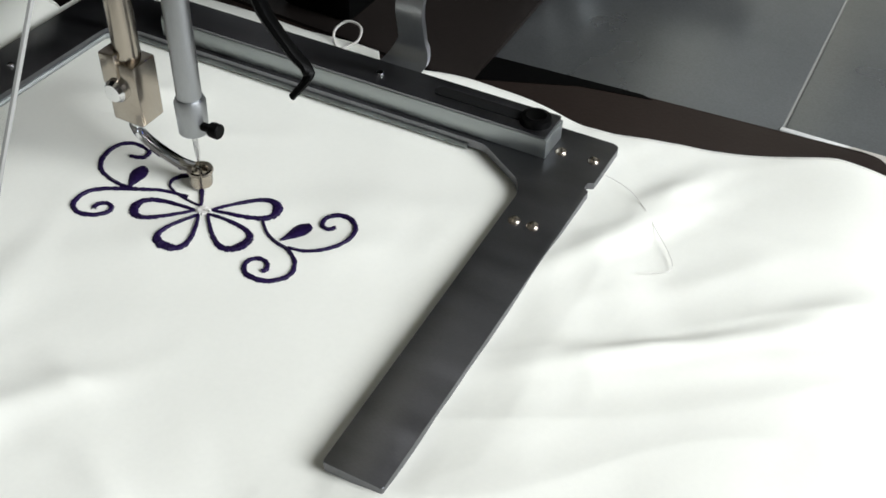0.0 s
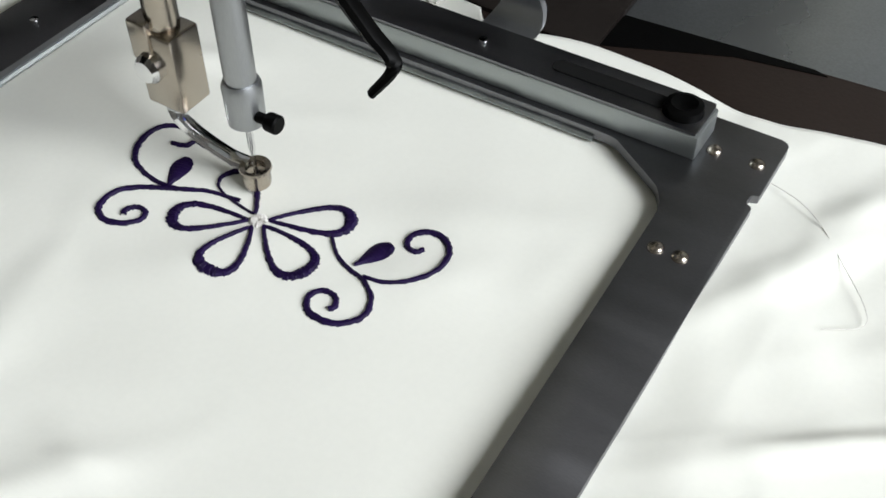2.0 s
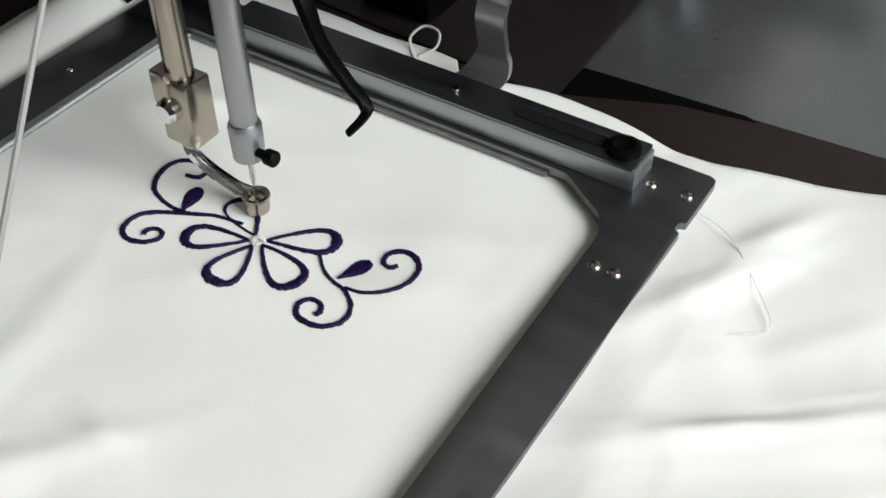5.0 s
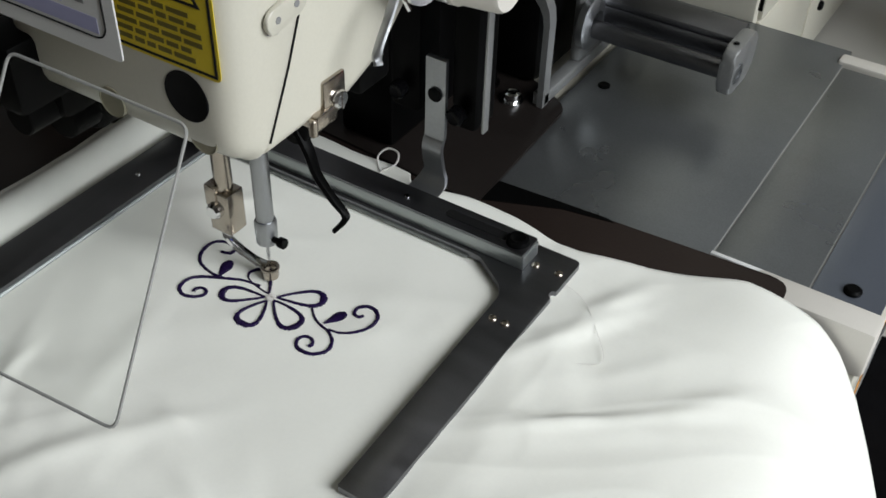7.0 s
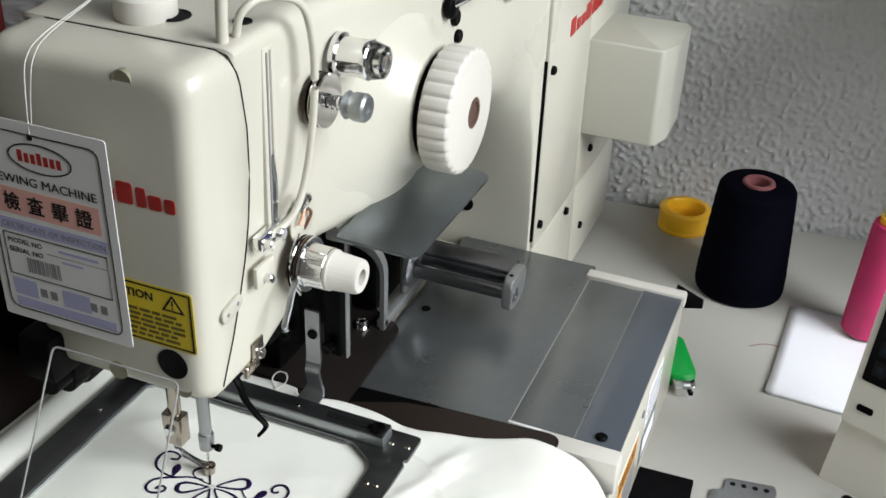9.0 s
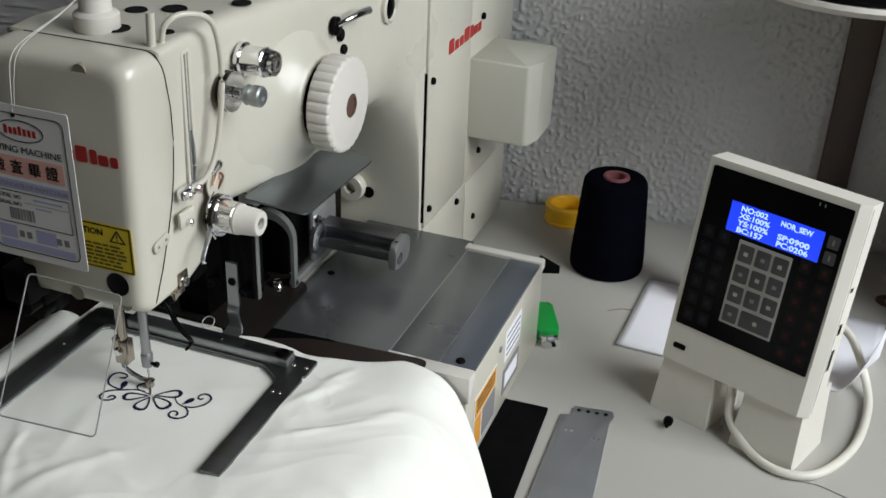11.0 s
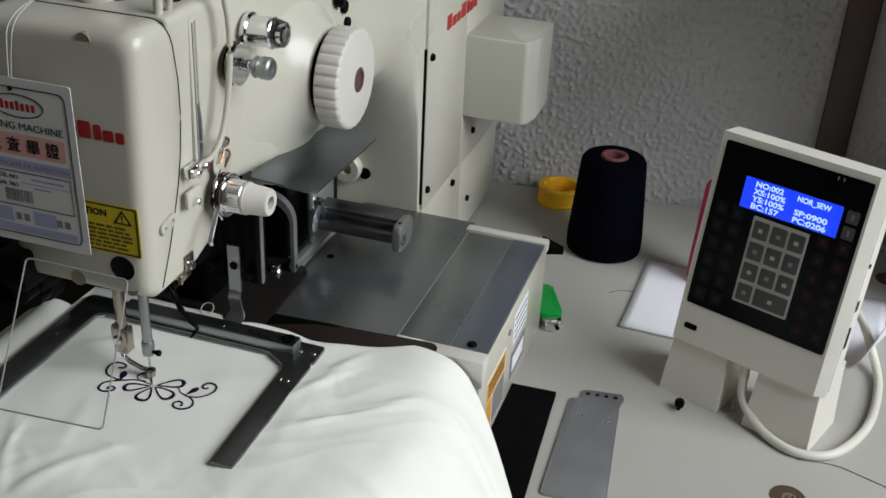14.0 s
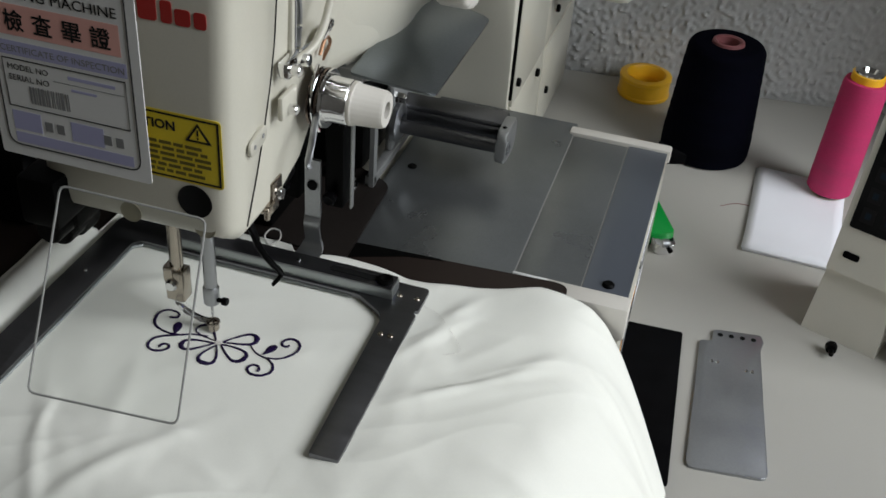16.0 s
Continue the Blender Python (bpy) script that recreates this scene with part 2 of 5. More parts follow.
def prism(outline, h, r=0.0, seg=2):
    """A plate: the outline (x, y) lifted from 0 to h, with bevelled edges."""
    bm = bmesh.new()
    low = [bm.verts.new((x, y, 0)) for x, y in outline]
    high = [bm.verts.new((x, y, h)) for x, y in outline]
    n = len(outline)
    bm.faces.new(low[::-1])
    bm.faces.new(high)
    for i in range(n):
        j = (i + 1) % n
        bm.faces.new((low[i], low[j], high[j], high[i]))
    if r:
        edges = [e for e in bm.edges if abs(e.verts[0].co.z - e.verts[1].co.z) < 1e-9]
        bmesh.ops.bevel(bm, geom=edges, offset=r, segments=seg, profile=0.5, affect="EDGES", clamp_overlap=True)
    return bm


def rounded(points, r, n=5):
    """The outline with its corners rounded; r one radius or one for each corner."""
    out = []
    rs = r if isinstance(r, (list, tuple)) else [r] * len(points)
    for i, p in enumerate(points):
        p = Vector(p)
        a, b = Vector(points[i - 1]) - p, Vector(points[(i + 1) % len(points)]) - p
        rr = min(rs[i], a.length * 0.49, b.length * 0.49)
        if rr <= 0:
            out.append(tuple(p))
            continue
        s, e = p + a.normalized() * rr, p + b.normalized() * rr
        for k in range(n + 1):
            u = k / n
            out.append(tuple((1 - u) ** 2 * s + 2 * u * (1 - u) * p + u * u * e))
    return out


def spline(points, steps=8):
    """A smooth line through the points (Catmull-Rom)."""
    p = [Vector(q) for q in points]
    p = [2 * p[0] - p[1]] + p + [2 * p[-1] - p[-2]]
    out = []
    for i in range(1, len(p) - 2):
        a, b, c, d = p[i - 1], p[i], p[i + 1], p[i + 2]
        for k in range(steps):
            u = k / steps
            out.append(0.5 * (2 * b + (c - a) * u + (2 * a - 5 * b + 4 * c - d) * u * u + (3 * b - a - 3 * c + d) * u ** 3))
    return out + [p[-2]]


def tube(points, radius, seg=8, flatten=1.0):
    """A tube along points, with one radius or one for each point."""
    bm = bmesh.new()
    pts = [Vector(q) for q in points]
    side = Vector((0, 0, 1))
    rings = []
    for i, p in enumerate(pts):
        d = (pts[min(i + 1, len(pts) - 1)] - pts[max(i - 1, 0)]).normalized()
        u = d.cross(side)
        if u.length < 0.05:
            u = d.cross(Vector((0, 1, 0)))
        u.normalize()
        v = d.cross(u)
        r = radius[i] if isinstance(radius, (list, tuple)) else radius
        rings.append([bm.verts.new(p + u * (r * math.cos(2 * math.pi * k / seg)) + v * (r * flatten * math.sin(2 * math.pi * k / seg))) for k in range(seg)])
    for a, b in zip(rings, rings[1:]):
        for k in range(seg):
            bm.faces.new((a[k], a[(k + 1) % seg], b[(k + 1) % seg], b[k]))
    bm.faces.new(rings[0][::-1])
    bm.faces.new(rings[-1])
    return bm


def loft(sections, caps=True):
    """Skins a row of closed rings of points."""
    bm = bmesh.new()
    rings = [[bm.verts.new(p) for p in s] for s in sections]
    n = len(rings[0])
    for a, b in zip(rings, rings[1:]):
        for k in range(n):
            bm.faces.new((a[k], a[(k + 1) % n], b[(k + 1) % n], b[k]))
    if caps:
        bm.faces.new(rings[0][::-1])
        bm.faces.new(rings[-1])
    return bm


def joined(*bms):
    out = bmesh.new()
    for b in bms:
        me = bpy.data.meshes.new("tmp")
        b.to_mesh(me)
        b.free()
        out.from_mesh(me)
        bpy.data.meshes.remove(me)
    return out


def moved(bm, m):
    bm.transform(m)
    return bm


def axis_x(x, y, z):
    """Turns a lathe's axis to +x at a place."""
    return Matrix.Translation((x, y, z)) @ pose(0, 0, 0, 0, 90, 0)


def axis_ny(x, y, z):
    """Turns a lathe's axis to -y at a place."""
    return Matrix.Translation((x, y, z)) @ pose(0, 0, 0, 90, 0, 0)


def lettering(name, text, size, material, parent, m, width=None, align="LEFT", bold=0.0):
    """Writing in the built-in font as a thin mesh, in the plane of m."""
    c = bpy.data.curves.new(name, "FONT")
    c.body, c.size, c.align_x, c.extrude, c.offset = text, size, align, size * 0.01, bold
    c.resolution_u = 3
    ob = bpy.data.objects.new(name, c)
    scene.collection.objects.link(ob)
    bpy.context.view_layer.update()
    me = bpy.data.meshes.new_from_object(ob.evaluated_get(bpy.context.evaluated_depsgraph_get()))
    bpy.data.objects.remove(ob)
    bpy.data.curves.remove(c)
    if width and len(me.vertices):
        xs = [v.co.x for v in me.vertices]
        k = width / max(1e-6, max(xs) - min(xs))
        me.transform(Matrix.Diagonal((k, 1, 1, 1)))
    me.materials.clear()
    me.materials.append(material)
    me.name = name
    o = new(name, me)
    o.parent = parent
    o.matrix_basis = WORLD[parent].inverted() @ m
    WORLD[o] = m
    return o


def face_pose(x, y, z):
    """A plane that faces -y: its x runs to +x, its y up."""
    return pose(x, y, z, 90, 0, 0)


def side_pose(x, y, z):
    """A plane that faces +x: its x runs to +y, its y up."""
    return pose(x, y, z, 90, 0, 90)


# ---------------------------------------------------------------- the room
FLOOR = -0.76
WALL_TURN = 6.5


def wall_y(x):
    return 0.690 + math.tan(radians(WALL_TURN)) * (x - 0.107)


def stucco_wall():
    """The wall behind the table, with blobs and runs of spattered plaster."""
    bm = bmesh.new()
    xs = list(np.arange(-1.0, -0.35, 0.012)) + list(np.arange(-0.35, 0.72, 0.0023)) + list(np.arange(0.72, 2.4, 0.05))
    xs = [-2.4, -1.8, -1.3] + xs
    zs = [FLOOR, -0.3] + list(np.arange(-0.01, 0.46, 0.0023)) + [0.8, 1.2, 2.25]
    rows = []
    for z in zs:
        row = []
        for x in xs:
            p = Vector((x * 235 + z * 85, z * 175 - x * 55, 3.1))
            n = noise.noise(p) + 0.55 * noise.noise(p * 2.1 + Vector((9, 3, 1))) + 0.25 * noise.noise(p * 4.3)
            h = max(0.0, min(1.0, (n - 0.06) / 0.40))
            h = h * h * (3 - 2 * h) * 0.0030 + 0.0006 * noise.noise(Vector((x * 9, z * 9, 7)))
            row.append(bm.verts.new((x, wall_y(x) + 0.006 - h, z)))
        rows.append(row)
    for a, b in zip(rows, rows[1:]):
        for k in range(len(xs) - 1):
            bm.faces.new((a[k], a[k + 1], b[k + 1], b[k]))
    # body of the wall behind the plaster
    back = [bm.verts.new((x, wall_y(x) + 0.16, z)) for x, z in ((xs[0], zs[0]), (xs[-1], zs[0]), (xs[-1], zs[-1]), (xs[0], zs[-1]))]
    bm.faces.new(back[::-1])
    return tagged(part("wall_north", bm, M_WALL, smooth=80), "off-white wall of coarse spattered stucco", "wall", kind="structure")


stucco_wall()


def slab(name, x0, x1, y0, y1, z0, z1, material, label, category):
    return tagged(part(name, rbox(x0, x1, y0, y1, z0, z1, 0.0), material), label, category, kind="structure")


slab("floor", -2.4, 2.4, -2.2, 1.1, FLOOR - 0.1, FLOOR, M_FLOOR, "dark tiled floor under the table", "floor")
# unseen ceiling and west wall, added to close the room for bounced light
slab("ceiling", -2.4, 2.4, -2.2, 1.1, 2.25, 2.37, M_PLAIN, "unseen plain ceiling that closes the room", "ceiling")
slab("wall_west", -2.5, -2.4, -2.2, 1.1, FLOOR, 2.25, M_PLAIN, "unseen plain wall that closes the room", "wall")


def wall_with_window(name, at, lo, hi, wlo, whi, sill, head):
    """A plain wall with one real opening for the daylight."""
    bms = [rbox(at, at + 0.1, a0, a1, z0, z1, 0) for a0, a1, z0, z1 in ((lo, wlo, FLOOR, 2.25), (whi, hi, FLOOR, 2.25), (wlo, whi, FLOOR, sill), (wlo, whi, head, 2.25))]
    return tagged(part(name, joined(*bms), M_PLAIN), "unseen plain wall that closes the room with a window opening", "wall", kind="structure")


wall_with_window("wall_east", 1.9, -2.2, 1.1, -0.76, 0.62, 0.60, 2.00)
# unseen wall, added without an opening to hold back light from the front
slab("wall_south", -2.4, 2.4, -2.0, -1.9, FLOOR, 2.25, M_PLAIN, "unseen plain wall that closes the room", "wall")

# wooden battens at the right end of the wall, and a post added to shade it
def wood_strip(name, x0, x1, z0, z1, depth, label):
    m = pose(0, 0, 0, 0, 0, WALL_TURN)
    inv = m.inverted()
    p0, p1 = inv @ Vector((x0, wall_y(x0), 0)), inv @ Vector((x1, wall_y(x1), 0))
    bm = rbox(p0.x, p1.x, p0.y - depth, p0.y + 0.002, z0, z1, 0.003)
    return tagged(part(name, bm, M_WOOD, m=m), label, "trim", kind="structure")


wood_strip("trim", 0.492, 0.528, -0.02, 1.2, 0.012, "dark brown wooden batten on the wall")
wood_strip("trim_2", 0.600, 0.640, -0.02, 1.2, 0.015, "dark brown wooden batten on the wall")
def upright(name, x0, x1, depth, material, label):
    o = wood_strip(name, x0, x1, -0.02, 1.2, depth, label)
    o.data.materials.clear()
    o.data.materials.append(material)


upright("trim_3", -0.6950, -0.6720, 0.016, mat("dark_red_paint", (0.16, 0.012, 0.012), 0.5, vary=0.15, big=8), "dark red painted batten on the wall")
upright("trim_4", -0.8000, -0.6960, 0.012, M_BLACK, "black board on the wall")
# added mostly out of view; its depth sets the shadow on the wall
wood_strip("shade_post", 0.650, 1.15, -0.02, 1.9, 0.25, "deep brown wooden post, added mostly out of view to shade the wall")


# ---------------------------------------------------------------- the table
def table():
    t = thing("work_table", (0.2, 0.2, FLOOR), "beige laminate sewing table with countersunk screw holes", "table")
    x0, x1, y0 = -0.262, 1.05, -0.22
    holes = [(0.597, 0.6146), (0.6112, 0.405), (0.5025, 0.1853)]
    outline = rounded([(x0, y0), (x1, y0), (x1, wall_y(x1) - 0.004), (x0, wall_y(x0) - 0.004)], 0.03, 4)
    bm = prism(outline, 0.032, 0.002)
    top = part("tabletop", bm, M_TABLE, t, m=Matrix.Translation((0, 0, -0.032)))
    for x, y in holes:
        # rim of bare chipboard, set screw in a washer
        bm = lathe([(0.0125, 0.0006), (0.0135, 0.0010), (0.0148, 0.0006), (0.0148, 0.0)], 28)
        r = part("screw_hole", bm, M_HOLEWOOD, top, "bare brown rim of a screw hole", Matrix.Translation((x, y, 0)))
        bm = lathe([(0, 0.0008), (0.0128, 0.0008), (0.0128, 0.0003)], 28)
        part("hole_floor", bm, M_HOLEWOOD, top, "", Matrix.Translation((x, y, 0)))
        bm = lathe([(0.0062, 0.0003), (0.0056, 0.0009), (0.0036, 0.0008), (0.0034, 0.0016), (0.002, 0.0020), (0, 0.0018)], 24)
        part("screw", bm, M_NICKEL, top, "metal screw with a washer", Matrix.Translation((x + 0.001, y - 0.001, 0.0006)))
    for x in (-0.20, 0.95):
        for y in (-0.12, 0.58):
            part("leg", rbox(x - 0.03, x + 0.03, y - 0.03, y + 0.03, FLOOR, -0.032, 0.004), M_BLACK, t)


table()

# ---------------------------------------------------------------- the sewing machine
MACHINE = thing("sewing_machine", (0.0, 0.3, 0.0), "cream enamelled industrial pattern sewing machine on the table", "sewing machine")


def ring_section(y, x0, x1, z0, z1, r, taper=0.0, low=None, n=5):
    low = low or r
    pts = rounded([(x0 + taper, z0), (x1 - taper, z0), (x1, z1), (x0, z1)], [low, low, r, r], n)
    return [(x, y, z) for x, z in pts]


def seam_y(z):
    """Where the joint of the face cover runs on the head's side."""
    return float(np.interp(z, (0.2165, 0.222, 0.246, 0.269, 0.290, 0.310, 0.335, 0.360, 0.385, 0.4025), (-0.0360, -0.0330, -0.0220, -0.0135, -0.0070, -0.0030, -0.0010, -0.0020, -0.0070, -0.0140)))


def dense(sections, longest=0.02, steps=14):
    """Split the long straight sides of all sections alike."""
    first = sections[0]
    n = len(first)
    cut = [steps if math.dist(first[k], first[(k + 1) % n]) > longest else 1 for k in range(n)]
    out = []
    for s in sections:
        pts = []
        for k in range(n):
            a, b = Vector(s[k]), Vector(s[(k + 1) % n])
            pts += [a.lerp(b, j / cut[k]) for j in range(cut[k])]
        out.append(pts)
    return out


def machine_arm():
    rows = [
        (-0.0110, -0.052, 0.0665, 0.2190, 0.4005, 0.006, 0.0065),
        (-0.0095, -0.054, 0.0680, 0.2172, 0.4025, 0.006, 0.0070),
        (0.0120, -0.054, 0.0685, 0.2178, 0.4040, 0.007, 0.0070),
        (0.0300, -0.054, 0.0688, 0.2245, 0.4040, 0.009, 0.0060),
        (0.0460, -0.054, 0.0690, 0.2385, 0.4040, 0.013, 0.0050),
        (0.0700, -0.054, 0.0695, 0.256, 0.4035, 0.014, 0.006),
        (0.1100, -0.055, 0.0745, 0.254, 0.4030, 0.016),
        (0.2000, -0.058, 0.0845, 0.250, 0.4025, 0.018, 0.0, 0.024),
        (0.2700, -0.062, 0.0905, 0.250, 0.4030, 0.018, 0.0, 0.050),
        (0.3150, -0.068, 0.0945, 0.246, 0.4060, 0.018, 0.0, 0.065),
        (0.3450, -0.074, 0.0975, 0.234, 0.4090, 0.014, 0.0, 0.070),
        (0.3580, -0.080, 0.1010, 0.210, 0.4110, 0.010, 0.0, 0.060),
        (0.3650, -0.083, 0.1035, 0.175, 0.4120, 0.008, 0.0, 0.040),
        (0.3675, -0.084, 0.1045, 0.120, 0.4130, 0.008, 0.0, 0.020),
        (0.3685, -0.084, 0.1050, 0.002, 0.4130, 0.008),
        (0.3900, -0.085, 0.1060, 0.000, 0.4150, 0.007),
        (0.6600, -0.085, 0.1060, 0.000, 0.4200, 0.007),
        (0.6640, -0.083, 0.1040, 0.002, 0.4180, 0.007),
    ]
    sections = dense([ring_section(*r) for r in rows])
    for k, back in ((0, 0.0014), (1, 0.0030)):
        for p in sections[k]:
            p.y = seam_y(p.z) + back
    inner = [Vector((0.007 + (p.x - 0.007) * 0.93, 0.0150, 0.315 + (p.z - 0.315) * 0.95)) for p in sections[0]]
    sections.insert(0, inner)
    arm = part("arm", loft(sections), M_CREAM, MACHINE, "cream enamelled arm and column", smooth=50)
    # side cover of the column and its lower door
    cov = part("column_cover", joined(rbox(0.1045, 0.1085, 0.374, 0.500, 0.103, 0.40, 0.0012), rbox(0.1045, 0.1082, 0.5015, 0.655, 0.103, 0.40, 0.0012)), M_CREAM, MACHINE, "cream sheet cover of the column")
    low = part("lower_cover", joined(rbox(0.1045, 0.1080, 0.374, 0.505, 0.012, 0.1015, 0.001), rbox(0.1045, 0.1085, 0.5075, 0.655, 0.006, 0.1000, 0.001)), M_CREAM, MACHINE, "cream lower door of the column")
    screw = None
    for y, z in ((0.384, 0.2644), (0.384, 0.1225), (0.536, 0.292), (0.545, 0.149)):
        if screw is None:
            screw = part("cover_screw", lathe([(0.0038, 0), (0.0038, 0.0024), (0.0030, 0.0034), (0.0014, 0.0034), (0.0012, 0.0018), (0, 0.0018)], 14), M_BLACK, cov, "black socket screw", axis_x(0.1085, y, z))
        else:
            again(screw, axis_x(0.1085, y, z), cov)
    for y, z in ((0.474, 0.0914), (0.5366, 0.0447), (0.545, 0.128)):
        again(screw, axis_x(0.1082, y, z), low)
    # dark joint beside the cover
    part("cover_gasket", rbox(0.1042, 0.1078, 0.3716, 0.3734, 0.11, 0.275, 0.0004), M_BLACK, cov, "black rubber edge strip")
    # motor cover
    bm = prism(rounded([(0.107, 0.503), (0.176, 0.503), (0.184, 0.528), (0.184, 0.590), (0.107, 0.590)], [0, 0.004, 0.004, 0.006, 0], 4), 0.093, 0.0025)
    part("motor_cover", bm, M_AGED, MACHINE, "square ivory plastic motor cover", Matrix.Translation((0, 0, 0.160)))
    # rubber plugs and small holes
    for x, y, z, r in ((0.0868, 0.219, 0.3535, 0.0055), (0.0872, 0.224, 0.3395, 0.0045)):
        part("plug", lathe([(r, -0.004), (r, 0.0016), (r * 0.8, 0.0024), (0, 0.0022)], 18), M_BLACK, arm, "black rubber plug", axis_x(x, y, z))
    part("plug", lathe([(0.0062, 0), (0.0062, 0.0016), (0.005, 0.0022), (0, 0.002)], 18), M_BLACK, arm, "", axis_ny(0.0475, 0.3665, 0.137))
    # sight glass ring high on the arm
    part("sight_glass", lathe([(0.0150, -0.006), (0.0150, 0.003), (0.0125, 0.0045), (0.0115, 0.0025), (0.0108, 0.002)], 32), M_CREAM, arm, "", axis_x(0.0930, 0.305, 0.357))
    part("sight_lens", lathe([(0.0108, 0), (0.0108, 0.0025), (0.006, 0.0045), (0, 0.005)], 28), M_BLACKG, arm, "dark oil sight glass", axis_x(0.0930, 0.305, 0.357))
    # boss behind the shelf
    part("boss", joined(moved(lathe([(0.0150, -0.003), (0.0150, 0.010), (0.0138, 0.0115), (0.0062, 0.0115), (0.0060, 0.004), (0, 0.004)], 30), axis_ny(0.0300, 0.368, 0.142))), M_CREAM, arm)
    # top details: holes, red dish
    for x, y, r in ((0.019, 0.014, 0.0072), (0.004, 0.057, 0.0065), (0.026, 0.072, 0.0075), (0.052, 0.075, 0.003), (0.060, 0.108, 0.006), (0.053, 0.022, 0.004)):
        part("oil_hole", lathe([(r * 1.25, 0.0), (r * 1.2, 0.0010), (r, 0.0012), (r * 0.98, 0.0008), (0, 0.0008)], 20), M_HOLE, arm, "dark oil hole", Matrix.Translation((x, y, 0.4038)))
    part("oil_dish", lathe([(0.030, 0.0), (0.030, 0.002), (0.027, 0.003), (0.026, 0.002)], 36), M_WHITEPL, arm, "", Matrix.Translation((0.036, 0.160, 0.4025)))
    part("oil_window", lathe([(0.026, 0.0), (0.026, 0.002), (0.015, 0.005), (0, 0.006)], 36), mat("dark_red_window", (0.16, 0.03, 0.03), 0.2, vary=0.2), arm, "dark red oil window", Matrix.Translation((0.036, 0.160, 0.4025)))
    return arm


ARM = machine_arm()


def head():
    """The nose: face cover, slot of the take-up lever, lower fittings."""
    def nose(y, d):
        pts = rounded([(-0.0440 + d, 0.2165 + d), (0.0610 - d, 0.2165 + d), (0.0680 - d, 0.4025 - d), (-0.0540 + d, 0.4025 - d)], [0.011, 0.008, 0.014, 0.018], 7)
        return [(x, y, z) for x, z in pts]
    rows = [(-0.0118, 0.0), (-0.0300, 0.0002), (-0.0365, 0.0010), (-0.0410, 0.0026), (-0.0440, 0.0050), (-0.0455, 0.0080), (-0.0461, 0.0115)]
    sections = dense([nose(*r) for r in rows])
    for p in sections[0]:
        p.y = seam_y(p.z)
    for p in sections[1]:
        p.y = min(p.y, seam_y(p.z) - 0.0012)
    for p in sections[2]:
        p.y = min(p.y, seam_y(p.z) - 0.0024)
    sections.insert(0, [Vector((0.007 + (p.x - 0.007) * 0.90, 0.0080, 0.315 + (p.z - 0.315) * 0.92)) for p in sections[0]])
    cover = part("face_cover", loft(sections), M_CREAM, MACHINE, "cream face cover of the sewing head", smooth=60)
    gap = dense([nose(-0.01, 0.0014), nose(-0.01, 0.0014)])
    for k, sec in enumerate(gap):
        for p in sec:
            p.y = seam_y(p.z) - 0.0006 + 0.0026 * k
    part("cover_joint", loft(gap, False), M_HOLE, cover, "dark joint behind the face cover")
    run = [(0.0613 + (z - 0.2165) * 0.0365, seam_y(z) + 0.0008, z) for z in np.arange(0.2230, 0.3935, 0.006)]
    run += [(0.0655, seam_y(0.4000) + 0.0008, 0.4000), (0.0600, seam_y(0.4025) + 0.0008, 0.4024)]
    run += [(x, seam_y(0.4025) + 0.0008, 0.4025) for x in (0.04, 0.02, 0.0, -0.02, -0.036)]
    part("seam_line", tube(run, 0.0004, 6), M_HOLE, cover, "dark joint line of the face cover")
    # round holes in the face
    def face_hole(x, z, r, deep=True, yy=-0.0462):
        bm = lathe([(r * 1.04, -0.004), (r * 1.02, 0.0003), (r * 0.97, 0.0003), (r * 0.93, 0.0001), (0, 0.0001)], 28)
        part("face_hole", bm, M_HOLE if deep else M_DIMPLE, cover, "", axis_ny(x, yy, z))
    face_hole(0.0418, 0.2412, 0.0088)
    face_hole(0.0315, 0.3935, 0.0052, False, -0.0456)
    face_hole(0.0060, 0.2262, 0.0056, False)
    face_hole(0.0455, 0.2262, 0.0056, False, -0.0452)
    # take-up slot with its lever
    def leaning(bm):
        for v in bm.verts:
            v.co.x += (v.co.z - 0.35) * 0.017 + 0.0006
        return bm
    slot = part("take_up_slot", leaning(rbox(0.0640, 0.0675, 0.0125, 0.0225, 0.296, 0.396, 0.0012)), M_CREAM, MACHINE, "slot of the take-up lever")
    part("slot_shadow", leaning(rbox(0.0645, 0.0680, 0.0152, 0.0165, 0.300, 0.393, 0)), M_GREYINK, slot)
    lev = spline([(0.0675, 0.0175, 0.338), (0.0680, 0.0188, 0.325), (0.0682, 0.0188, 0.312), (0.0675, 0.0178, 0.300)], 6)
    part("take_up_lever", tube(lev, 0.0016, 8), M_STEEL, slot, "bright take-up lever")
    part("slot_lip", leaning(rbox(0.0660, 0.0690, 0.0182, 0.0215, 0.298, 0.394, 0.0010)), M_CREAM, slot)
    # bent white guard over the take-up lever
    g = spline([(0.0600, 0.004, 0.402), (0.0640, 0.004, 0.415), (0.0700, 0.014, 0.4205), (0.0780, 0.032, 0.4150), (0.0800, 0.0405, 0.398), (0.0800, 0.0425, 0.367), (0.0790, 0.0340, 0.325), (0.0770, 0.0200, 0.3035), (0.0690, 0.004, 0.2960)], 7)
    part("take_up_guard", tube(g, 0.0021, 10), M_CREAM, MACHINE, "bent cream wire guard of the take-up lever")
    # thread guides below it
    gd = part("thread_guide", joined(rbox(0.066, 0.0725, -0.004, 0.016, 0.2915, 0.3005, 0.002), moved(rod(0.0028, 0.007, 14), axis_x(0.0700, 0.0005, 0.296)), moved(rod(0.0034, 0.007, 14), axis_x(0.0700, 0.0115, 0.297))), M_CHROME, MACHINE, "chrome thread guide")
